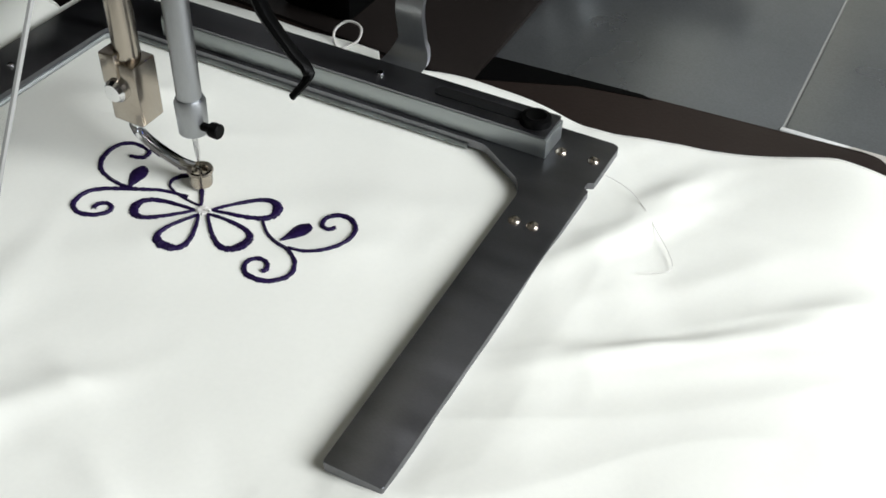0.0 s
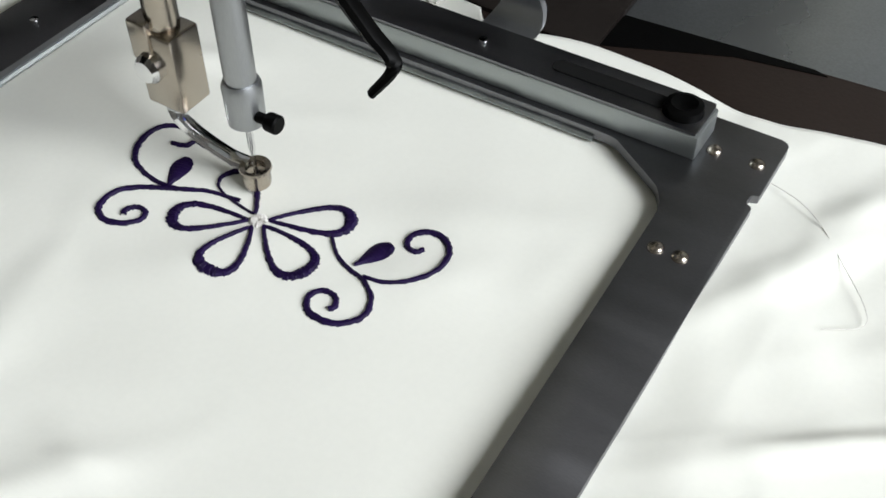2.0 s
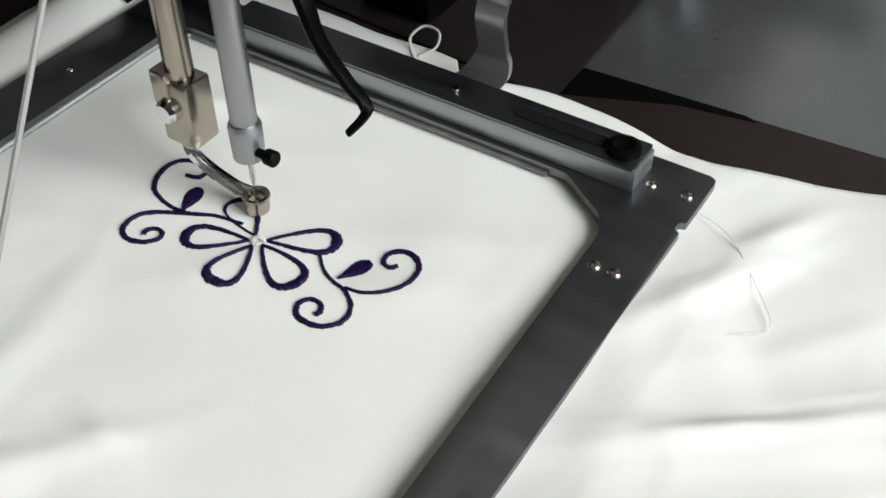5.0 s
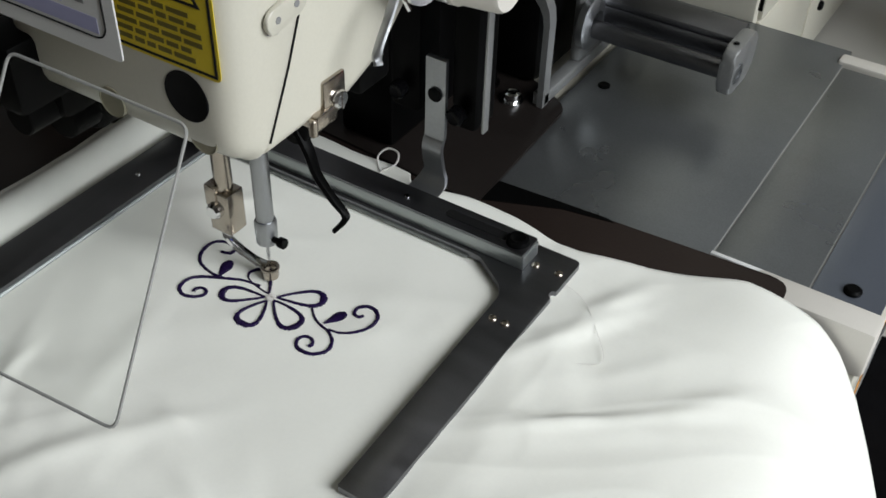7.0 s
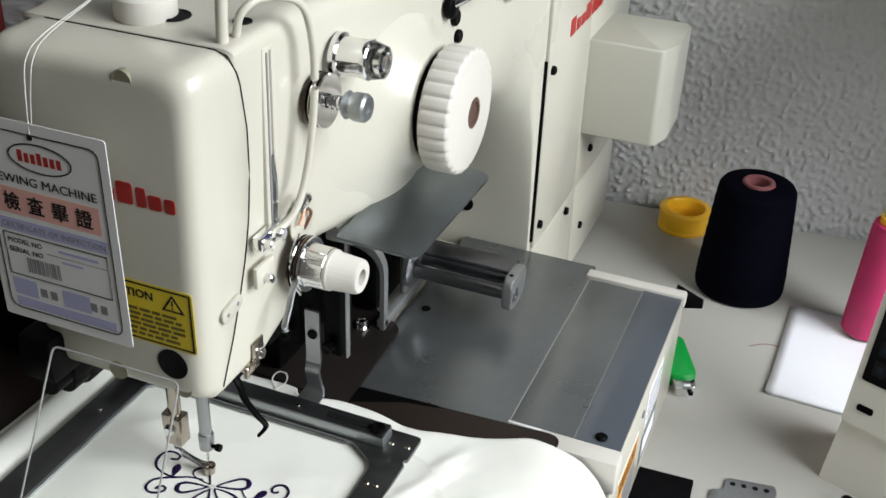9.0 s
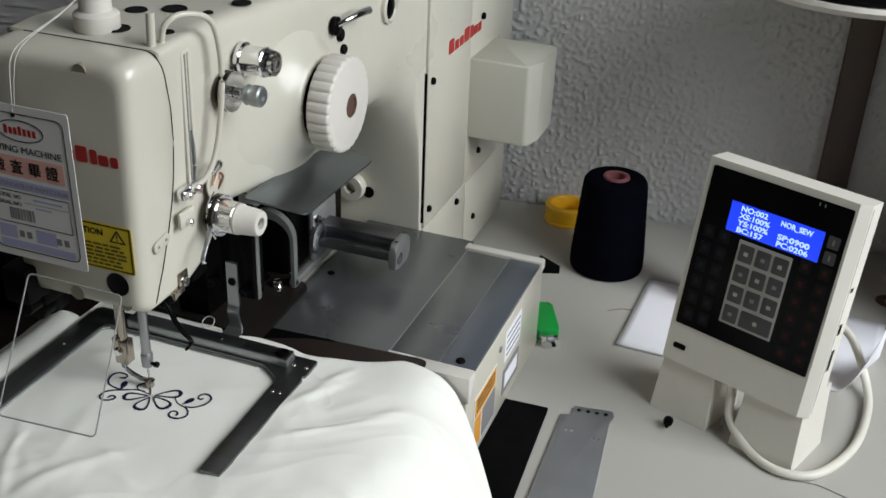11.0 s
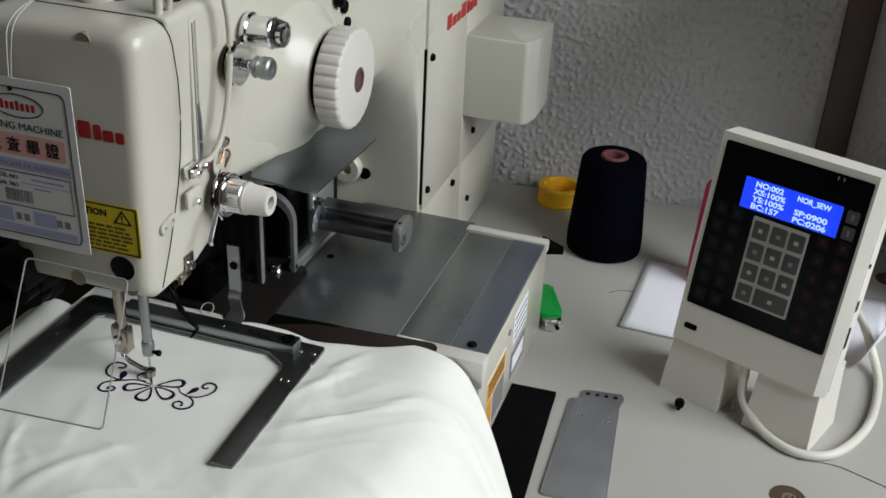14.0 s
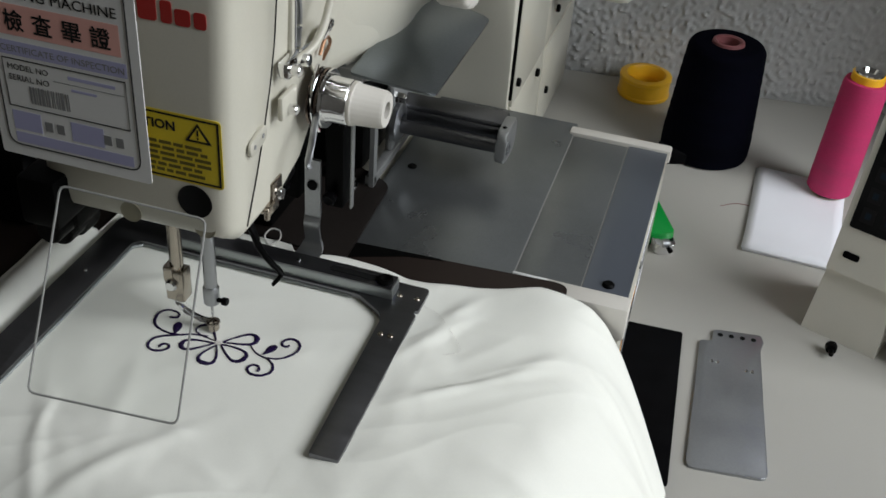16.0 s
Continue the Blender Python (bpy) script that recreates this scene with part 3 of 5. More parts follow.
    hk = spline([(0.0700, 0.018, 0.298), (0.0760, 0.026, 0.303), (0.0780, 0.034, 0.309), (0.0760, 0.040, 0.304), (0.0720, 0.038, 0.296)], 6)
    part("guide_hook", tube(hk, 0.0015, 8), M_CHROME, gd)
    lk = part("guide_link", joined(rbox(0.067, 0.0700, -0.006, 0.012, 0.270, 0.283, 0.0012)), M_CREAM, MACHINE)
    part("link_screw", moved(rod(0.0026, 0.005, 12), I4), M_CHROME, lk, "", axis_x(0.0695, 0.002, 0.274))
    # lug with two holes
    lug = part("hinge_lug", moved(prism(rounded([(-0.0095, -0.0042), (0.0095, -0.0042), (0.0095, 0.0042), (-0.0095, 0.0042)], 0.004, 4), 0.0018, 0.0006), I4), M_CREAM, MACHINE, "", side_pose(0.0632, -0.0225, 0.2672) @ pose(0, 0, 0, 0, 0, 12))
    for d in (-0.0045, 0.0045):
        part("lug_hole", lathe([(0.0012, 0), (0.0012, 0.0005), (0, 0.0004)], 12), M_GREYINK, lug, "", axis_x(0.0647, -0.0225 + d, 0.2672 + d * 0.2))
    # latch at the lower corner
    la = part("latch", joined(rbox(0.054, 0.0632, -0.005, 0.007, 0.2180, 0.2325, 0.0008), rbox(0.0540, 0.0640, -0.010, 0.001, 0.2160, 0.2220, 0.0008), moved(rod(0.0017, 0.007, 12), Matrix.Translation((0.0622, -0.0105, 0.2140)))), M_NICKEL, MACHINE, "small plated latch with a slotted screw")
    part("latch_screw", joined(lathe([(0.0034, 0), (0.0034, 0.0018), (0.0028, 0.0026), (0, 0.0026)], 18), rbox(-0.0032, 0.0032, -0.0004, 0.0004, 0.0024, 0.0029, 0)), M_CHROME, la, "", axis_x(0.0630, 0.0020, 0.2235))


head()


def tension(name, y, z, x0, x1, rdisc, label):
    """A thread tension: post, discs, spring and end knob along +x."""
    t = part(name, rod(0.0032, x1 - x0 - 0.002, 16), M_CHROME, MACHINE, label, axis_x(x0, y, z))
    for k in range(4):
        part("tension_disc", lathe([(0.004, 0), (rdisc, 0.0006 + 0.0006 * (k == 1)), (rdisc * 0.98, 0.0016), (0.004, 0.0012)], 32), M_CHROME if k % 2 else M_DISC, t, "", axis_x(x0 + 0.001 + 0.0022 * k, y, z))
    return t


def spring(r, length, turns, wire, m, parent, material=None):
    pts = [(r * math.cos(2 * math.pi * turns * k / (turns * 14)), r * math.sin(2 * math.pi * turns * k / (turns * 14)), length * k / (turns * 14)) for k in range(int(turns * 14) + 1)]
    return part("spring", tube(pts, wire, 6), material or M_CHROME, parent, "coiled wire spring", m)


def tensions():
    # glass-capped thread holder
    t = part("thread_tension", lathe([(0.0125, 0), (0.0125, 0.003), (0.0105, 0.004), (0.0105, 0.017), (0.0112, 0.018), (0.0112, 0.0205), (0.0100, 0.0215)], 32), M_CHROME, MACHINE, "chrome thread tension with a clear cap", axis_x(0.0720, 0.0838, 0.3705))
    part("clear_cap", lathe([(0.0100, 0), (0.0104, 0.004), (0.0088, 0.010), (0.0030, 0.0120), (0, 0.0115)], 32), M_ACRYL, t, "clear domed cap", axis_x(0.0905, 0.0838, 0.3705))
    part("cap_stem", rod(0.0045, 0.009, 16), M_CHROME, t, "", axis_x(0.0905, 0.0838, 0.3705))
    # pre-tension with discs
    t = tension("pre_tension", 0.0610, 0.3530, 0.0690, 0.096, 0.0150, "small chrome thread pre-tension with discs")
    spring(0.0038, 0.009, 3, 0.0005, axis_x(0.0780, 0.0610, 0.3530), t)
    part("tension_nut", lathe([(0, 0), (0.0066, 0), (0.0078, 0.0015), (0.0066, 0.004), (0.0078, 0.006), (0.0078, 0.012), (0.0066, 0.0135), (0.003, 0.0135), (0.003, 0.0120), (0, 0.0120)], 24), M_BLOCK, t, "knurled metal nut", axis_x(0.0880, 0.0610, 0.3530))
    part("hanger", joined(rbox(0.069, 0.0715, 0.0620, 0.0780, 0.3435, 0.3615, 0.001)), M_BLACK, t, "black stop plate")
    # main tension
    t = tension("main_tension", 0.0380, 0.2640, 0.0680, 0.098, 0.0160, "main thread tension with chrome discs and ivory knob")
    part("tension_cup", lathe([(0.0135, 0), (0.0130, 0.002), (0.0122, 0.006), (0.0122, 0.014), (0.0112, 0.0150)], 30), M_CHROME, t, "chrome cup", axis_x(0.0750, 0.0380, 0.2640))
    part("check_spring", tube(spline([(0.071, 0.0361, 0.2830), (0.072, 0.028, 0.279), (0.072, 0.024, 0.270), (0.0725, 0.027, 0.256), (0.074, 0.030, 0.248)], 6), 0.0009, 6), M_CHROME, t, "bent wire check spring")
    part("tension_knob", lathe([(0.0112, 0), (0.0118, 0.0010), (0.0118, 0.0035), (0.0110, 0.0045), (0.0100, 0.0190), (0.0090, 0.0205), (0.0046, 0.0205), (0.0044, 0.0160), (0, 0.0160)], 72, 24, 0.0005, (3, 4)), M_WHITEPL, t, "ivory plastic knob", axis_x(0.0880, 0.0380, 0.2640))
    part("knob_bore", lathe([(0.0045, 0), (0.0045, 0.0008), (0, 0.0006)], 16), M_HOLE, t, "", axis_x(0.1040, 0.0380, 0.2640))
    # coppery wire behind, white lever below
    part("wire_loop", tube(spline([(0.070, 0.044, 0.282), (0.073, 0.047, 0.291), (0.0735, 0.040, 0.297), (0.073, 0.033, 0.290)], 6), 0.0010, 6), M_COPPER, t, "coppery wire loop")
    part("release_lever", tube(spline([(0.0740, 0.0300, 0.2625), (0.0765, 0.0190, 0.2600), (0.0785, 0.0100, 0.2530), (0.0790, 0.0040, 0.2455), (0.0800, 0.0030, 0.2415)], 6), [0.0018] * 25, 8, 0.6), M_STEEL, MACHINE, "bright bent release lever")
    pk = part("tension_pocket", lathe([(0.013, 0), (0.013, 0.0010), (0.011, 0.0014), (0, 0.0012)], 28), M_CREAM, MACHINE, "", axis_x(0.0690, 0.0430, 0.2880))


tensions()


def wheel():
    """Ribbed ivory wheel on the side of the arm."""
    y, z = 0.163, 0.3155
    prof = [(0.020, 0.0), (0.0365, 0.0), (0.0390, 0.0014), (0.0393, 0.0030), (0.0393, 0.0215), (0.0385, 0.0235), (0.0355, 0.0247), (0.0330, 0.0243), (0.0300, 0.0255), (0.0120, 0.0270), (0.0100, 0.0270), (0.0095, 0.0255), (0, 0.0255)]
    w = part("hand_wheel", lathe([(a, b * 0.82) for a, b in prof], 280, 28, 0.0016, (2, 3, 4, 5)), M_WHITEPL, MACHINE, "ivory plastic wheel with a ribbed rim", axis_x(0.1012, y, z), smooth=50)
    part("wheel_bore", lathe([(0.0096, 0), (0.0092, 0.0006), (0.0072, 0.0006), (0.0068, -0.0006), (0, -0.0006)], 24), M_BORE, w, "brown bore", axis_x(0.1231, y, z))
    # hub coloured black in place of the shadow between wheel and arm
    part("wheel_boss", lathe([(0.0330, 0.0), (0.0330, 0.0200)], 40), M_BLACK, w, "hub behind the wheel, black to stand for the shaded gap", axis_x(0.0825, y, z))
    part("wheel_fairing", lathe([(0.092, -0.0180), (0.070, -0.0100), (0.054, -0.0015), (0.044, 0.0050), (0.0395, 0.0105), (0.0375, 0.0130), (0.0360, 0.0138), (0.0300, 0.0138)], 56), M_CREAM, ARM, "", axis_x(0.0830, y, z), smooth=70)


wheel()


def shelf_plate():
    """Bare steel shelf bolted under the arm."""
    out = rounded([(0.0740, 0.0720), (0.1198, 0.0870), (0.1165, 0.2225), (0.0800, 0.2225), (0.0700, 0.150)], [0.004, 0.004, 0.006, 0.004, 0.05], 6)
    bm = prism(out, 0.0016, 0.0004)
    slope = Matrix.Identity(4)
    slope[2][0], slope[2][1], slope[2][3] = -0.2309, -0.0609, 0.2614 + 0.2309 * 0.0759 + 0.0609 * 0.0719
    bm.transform(slope)
    s = part("shelf_plate", bm, M_SHELF, MACHINE, "bare steel shelf plate under the arm")
    part("shelf_bracket", rbox(0.0580, 0.0760, 0.090, 0.21, 0.2480, 0.2560, 0.001), M_CAST, s)
    part("shelf_bolt", lathe([(0.0042, 0), (0.0042, 0.006), (0.0030, 0.0075), (0, 0.0075)], 6), M_CHROME, s, "bright hexagon bolt", axis_x(0.0470, 0.246, 0.1600))
    part("shelf_stay", rbox(0.0700, 0.0930, 0.126, 0.134, 0.2370, 0.2425, 0.0008), M_CAST, s)


shelf_plate()


def lever_and_spigot():
    t = part("thread_spigot", lathe([(0.0150, 0), (0.0155, 0.0015), (0.0155, 0.0110), (0.0140, 0.0125), (0.0110, 0.0135), (0.0108, 0.0230), (0.0118, 0.0240), (0.0118, 0.0275), (0.0105, 0.0290), (0.0090, 0.0300), (0.0090, 0.0400), (0, 0.0410)], 32), M_WHITEPL, MACHINE, "stepped ivory thread spigot on the head", Matrix.Translation((0.006, 0.010, 0.4030)))
    b = part("lifting_lever", lathe([(0.0080, 0), (0.0080, 0.004), (0.0060, 0.0055), (0, 0.0055)], 20), M_BLACK, MACHINE, "chrome lever on a black boss", axis_x(0.0860, 0.208, 0.364))
    part("lever_grip", tube(spline([(0.0890, 0.208, 0.3650), (0.0960, 0.216, 0.3690), (0.1000, 0.230, 0.3710), (0.1010, 0.245, 0.3700)], 6), [0.0026 + 0.0012 * k / 18 for k in range(19)], 10), M_CHROME, b)
    part("cover_clip", tube(spline([(0.069, 0.100, 0.396), (0.0705, 0.104, 0.390), (0.0712, 0.107, 0.383)], 5), 0.0012, 6), M_GREYINK, ARM, "")
    part("thread_post", tube([(0.0580, -0.004, 0.402), (0.0590, -0.004, 0.425)], 0.0030, 10), M_CREAM, MACHINE)


lever_and_spigot()


def bed():
    b = part("bed", joined(rbox(-0.235, 0.2455, 0.128, 0.3600, 0.0, 0.1000, 0.004), rbox(-0.060, 0.130, -0.085, 0.1300, 0.020, 0.1000, 0.008)), M_CREAM, MACHINE, "cream bed casting")
    # cover plates, laid side by side with fine joints
    z0, z1 = 0.1002, 0.1046
    part("bed_plate", rbox(0.0480, 0.1674, 0.1290, 0.3660, z0, z1, 0.0005), M_PLATE, b, "grey steel cover plate")
    part("bed_plate", rbox(0.1684, 0.2128, 0.1440, 0.3440, z0, z1, 0.0005), M_PLATE, b, "narrow grey steel cover plate")
    part("bed_plate", rbox(0.2138, 0.2448, 0.1440, 0.3460, z0, z1 + 0.0003, 0.0005), M_PLATEB, b, "blue-grey steel cover plate")
    for x in (0.1679, 0.2133):
        part("plate_joint", rbox(x - 0.0005, x + 0.0005, 0.1440, 0.3440, z0, z1 - 0.0004, 0), M_EDGE, b, "pale joint between cover plates")
    part("bed_end", rbox(0.1640, 0.2475, 0.3465, 0.3580, 0.095, 0.1068, 0.002), M_WHITEPL, b, "white plastic end strip")
    part("bed_end", rbox(0.1900, 0.2475, 0.1270, 0.1432, 0.080, 0.1066, 0.0025), M_WHITEPL, b, "white plastic end strip")
    part("front_edge", rbox(0.1670, 0.2000, 0.1412, 0.1437, 0.1002, 0.1052, 0.0005), M_CARD, b)
    part("plate_screw", lathe([(0.0042, 0), (0.0042, 0.0012), (0.0030, 0.0022), (0, 0.0020)], 16), M_BLACK, b, "black screw", Matrix.Translation((0.2300, 0.1520, z1 + 0.0003)))
    part("plate_screw", lathe([(0.0035, 0), (0.0035, 0.0008), (0.0026, 0.0014), (0, 0.0012)], 16), M_BLACK, b, "", Matrix.Translation((0.062, 0.245, z1)))
    # black foam peeping out behind
    part("foam_corner", prism([(0.2350, 0.3600), (0.2600, 0.3700), (0.2350, 0.3850)], 0.010, 0.001), M_FELT, b, "black foam corner", Matrix.Translation((0, 0, 0.085)))
    # stickers on the right flank
    def sticker(name, y0, y1, z0, z1, material, label):
        return part(name, rbox(0.2454, 0.2460, y0, y1, z0, z1, 0), material, b, label)
    s = sticker("warning_sticker", 0.150, 0.212, 0.012, 0.070, M_CARD, "orange and grey warning sticker")
    part("sticker_band", rbox(0.2459, 0.24625, 0.152, 0.210, 0.048, 0.068, 0), M_ORANGE, s)
    part("sticker_band", rbox(0.2459, 0.24625, 0.152, 0.170, 0.014, 0.046, 0), M_ORANGE, s)
    part("sticker_print", rbox(0.2459, 0.24625, 0.173, 0.210, 0.014, 0.046, 0), M_GREYINK, s)
    for k in range(3):
        part("printed_line", rbox(0.2462, 0.2464, 0.156, 0.206, 0.0525 + 0.005 * k, 0.0545 + 0.005 * k, 0), M_INK, s)
    s = sticker("rating_sticker", 0.235, 0.285, 0.055, 0.088, M_PAPER, "white rating sticker with faint lines")
    for k in range(4):
        part("printed_line", rbox(0.2459, 0.2462, 0.239, 0.281, 0.060 + 0.007 * k, 0.062 + 0.007 * k, 0), M_GREYINK, s)
    s = sticker("maker_sticker", 0.235, 0.285, 0.018, 0.046, M_GREYINK, "grey-green maker sticker")
    part("printed_line", rbox(0.2459, 0.2462, 0.240, 0.280, 0.024, 0.040, 0), M_PAPER, s)
    for y, z in ((0.220, 0.080), (0.140, 0.085)):
        part("flank_screw", lathe([(0.003, 0), (0.003, 0.0012), (0, 0.0014)], 12), M_GREYINK, b, "", axis_x(0.2455, y, z))


bed()


def feed():
    """Dark feed plate that carries the clamp, and its drive behind."""
    out = rounded([(-0.225, -0.105), (0.2060, -0.105), (0.2060, 0.1400), (0.0500, 0.1300), (-0.225, 0.1300)], [0.004, 0.012, 0.010, 0.0, 0.004], 5)
    part("feed_plate", prism(out, 0.0016, 0.0003), M_BROWN, MACHINE, "dark brown feed plate", Matrix.Translation((0, 0, 0.1054)))
    out = rounded([(-0.225, 0.1300), (0.0605, 0.1080), (0.0572, 0.2060), (0.049, 0.2125), (-0.225, 0.3500)], [0.002, 0.002, 0.006, 0.006, 0.002], 4)
    c = part("carriage", prism(out, 0.0022, 0.0004), M_CARR, MACHINE, "dark carriage plate", Matrix.Translation((0, 0, 0.1062)))
    for x, y in ((0.030, 0.196), (0.010, 0.205)):
        part("carriage_bolt", lathe([(0.0062, 0), (0.0062, 0.0012), (0.0044, 0.0014), (0.0044, 0.0055), (0.0030, 0.0062), (0, 0.0045)], 18), M_CHROME if x > 0.02 else M_BLACK, c, "bolt with a washer", Matrix.Translation((x, y, 0.1084)))
    # added flat wedge: shadow and oil of the gap, put in as black
    part("dark_wedge", prism([(0.0600, 0.1130), (0.0960, 0.1285), (0.1220, 0.1333), (0.1180, 0.1347), (0.0900, 0.1331), (0.0602, 0.1312)], 0.0003), M_BLACK, MACHINE, "flat black wedge for the shaded, oily gap behind the feed plate", Matrix.Translation((0, 0, 0.1070)))
    # cast bracket with an arched opening
    def arch(x0, x1, y):
        n = 12
        outer = [(x0, 0), (x0, 0.050)] + [(x0 + (x1 - x0) * (0.5 - 0.5 * math.cos(math.pi * k / n)), 0.050 + 0.026 * math.sin(math.pi * k / n)) for k in range(1, n)] + [(x1, 0.050), (x1, 0)]
        w = 0.0035
        inner = [(x1 - w, 0), (x1 - w, 0.048)] + [(x1 - w - (x1 - x0 - 2 * w) * (0.5 - 0.5 * math.cos(math.pi * k / n)), 0.048 + 0.020 * math.sin(math.pi * k / n)) for k in range(1, n)] + [(x0 + w, 0.048), (x0 + w, 0)]
        bm = bmesh.new()
        m = len(outer)
        vs = {}
        for side in (0, 0.007):
            for tag, ring in (("o", outer), ("i", inner[::-1])):
                for k, (x, z) in enumerate(ring):
                    vs[tag, k, side] = bm.verts.new((x, y + side, 0.1085 + z))
        for k in range(m - 1):
            for side in (0, 0.007):
                bm.faces.new((vs["o", k, side], vs["o", k + 1, side], vs["i", k + 1, side], vs["i", k, side]))
            for tag in "oi":
                bm.faces.new((vs[tag, k, 0], vs[tag, k + 1, 0], vs[tag, k + 1, 0.007], vs[tag, k, 0.007]))
        for k in (0, m - 1):
            bm.faces.new((vs["o", k, 0], vs["i", k, 0], vs["i", k, 0.007], vs["o", k, 0.007]))
        return bm
    a = part("drive_bracket", joined(arch(-0.006, 0.047, 0.1985), rbox(0.040, 0.047, 0.200, 0.292, 0.1085, 0.1160, 0.001), rbox(0.0400, 0.0470, 0.240, 0.290, 0.116, 0.170, 0.003)), M_CAST, MACHINE, "grey cast drive bracket with an arched opening")
    part("bearing", lathe([(0.0060, 0), (0.0150, 0), (0.0150, 0.004), (0.0120, 0.006), (0.0075, 0.006), (0.0070, 0.003)], 28), M_STEEL, a, "round steel bearing", axis_x(0.0465, 0.2460, 0.1400))
    part("guide_rod", rod(0.0052, 0.080, 24), M_CLAMP, MACHINE, "polished steel guide rod", axis_x(0.0480, 0.2440, 0.1380))
    ch = part("guide_channel", rbox(0.0460, 0.1270, 0.2540, 0.2740, 0.1480, 0.1515, 0.0006), M_CLAMP, MACHINE, "dark grey guide channel", smooth=30)
    part("channel_lip", rbox(0.0460, 0.1270, 0.2540, 0.2565, 0.1380, 0.1478, 0.0005), M_CLAMP, ch, smooth=30)
    part("channel_web", rbox(0.0460, 0.1270, 0.2720, 0.2740, 0.1280, 0.1478, 0.0005), M_CLAMP, ch, smooth=30)
    e = part("rod_end", moved(prism(rounded([(-0.0085, -0.013), (0.024, -0.013), (0.027, 0.004), (0.024, 0.013), (-0.0085, 0.013)], 0.006, 5), 0.0075, 0.0014), I4), M_CAST, MACHINE, "cast end block of the guide rod", side_pose(0.1265, 0.2440, 0.1400))
    part("end_bolt", lathe([(0.0055, 0), (0.0055, 0.001), (0.003, 0.001), (0.003, 0.0002), (0, 0.0002)], 18), M_STEEL, e, "", axis_x(0.1340, 0.2440, 0.1380))
    part("end_pin", rod(0.0016, 0.001, 10), M_BLACK, e, "", Matrix.Translation((0.130, 0.246, 0.1530)))
    # dark blocks of the drive under the arm; the first also stands for shade there
    part("drive_block", rbox(-0.050, 0.0330, 0.216, 0.334, 0.1084, 0.236, 0.006), M_BLACK, MACHINE, "black drive mass, enlarged to deepen the shade under the arm")
    part("drive_block", rbox(-0.030, 0.0020, 0.122, 0.195, 0.1084, 0.190, 0.003), M_BLACK, MACHINE, "black drive block under the arm")
    for x0, x1 in ((0.0470, 0.0600), (0.0140, 0.0300)):
        part("drive_post", rbox(x0, x1, 0.104, 0.122, 0.150, 0.262, 0.002), M_BLACK, MACHINE, "black drive post")
    part("cloth_clip", rbox(0.0665, 0.0678, 0.098, 0.1025, 0.156, 0.250, 0.0004), M_CAST, MACHINE, "pale flat strip")
    for x, z in ((0.053, 0.160), (0.022, 0.163)):
        part("drive_bolt", lathe([(0.0044, 0), (0.0044, 0.004), (0.0034, 0.005), (0, 0.004)], 14), M_BLACKG, MACHINE, "black socket bolt", axis_ny(x, 0.101, z))
    # black motor housing on the far side
    part("motor_housing", joined(rbox(-0.225, -0.100, 0.115, 0.330, 0.1070, 0.205, 0.008), rbox(-0.220, -0.140, 0.060, 0.118, 0.1070, 0.165, 0.008)), M_BLACKG, MACHINE, "glossy black motor housing")


feed()


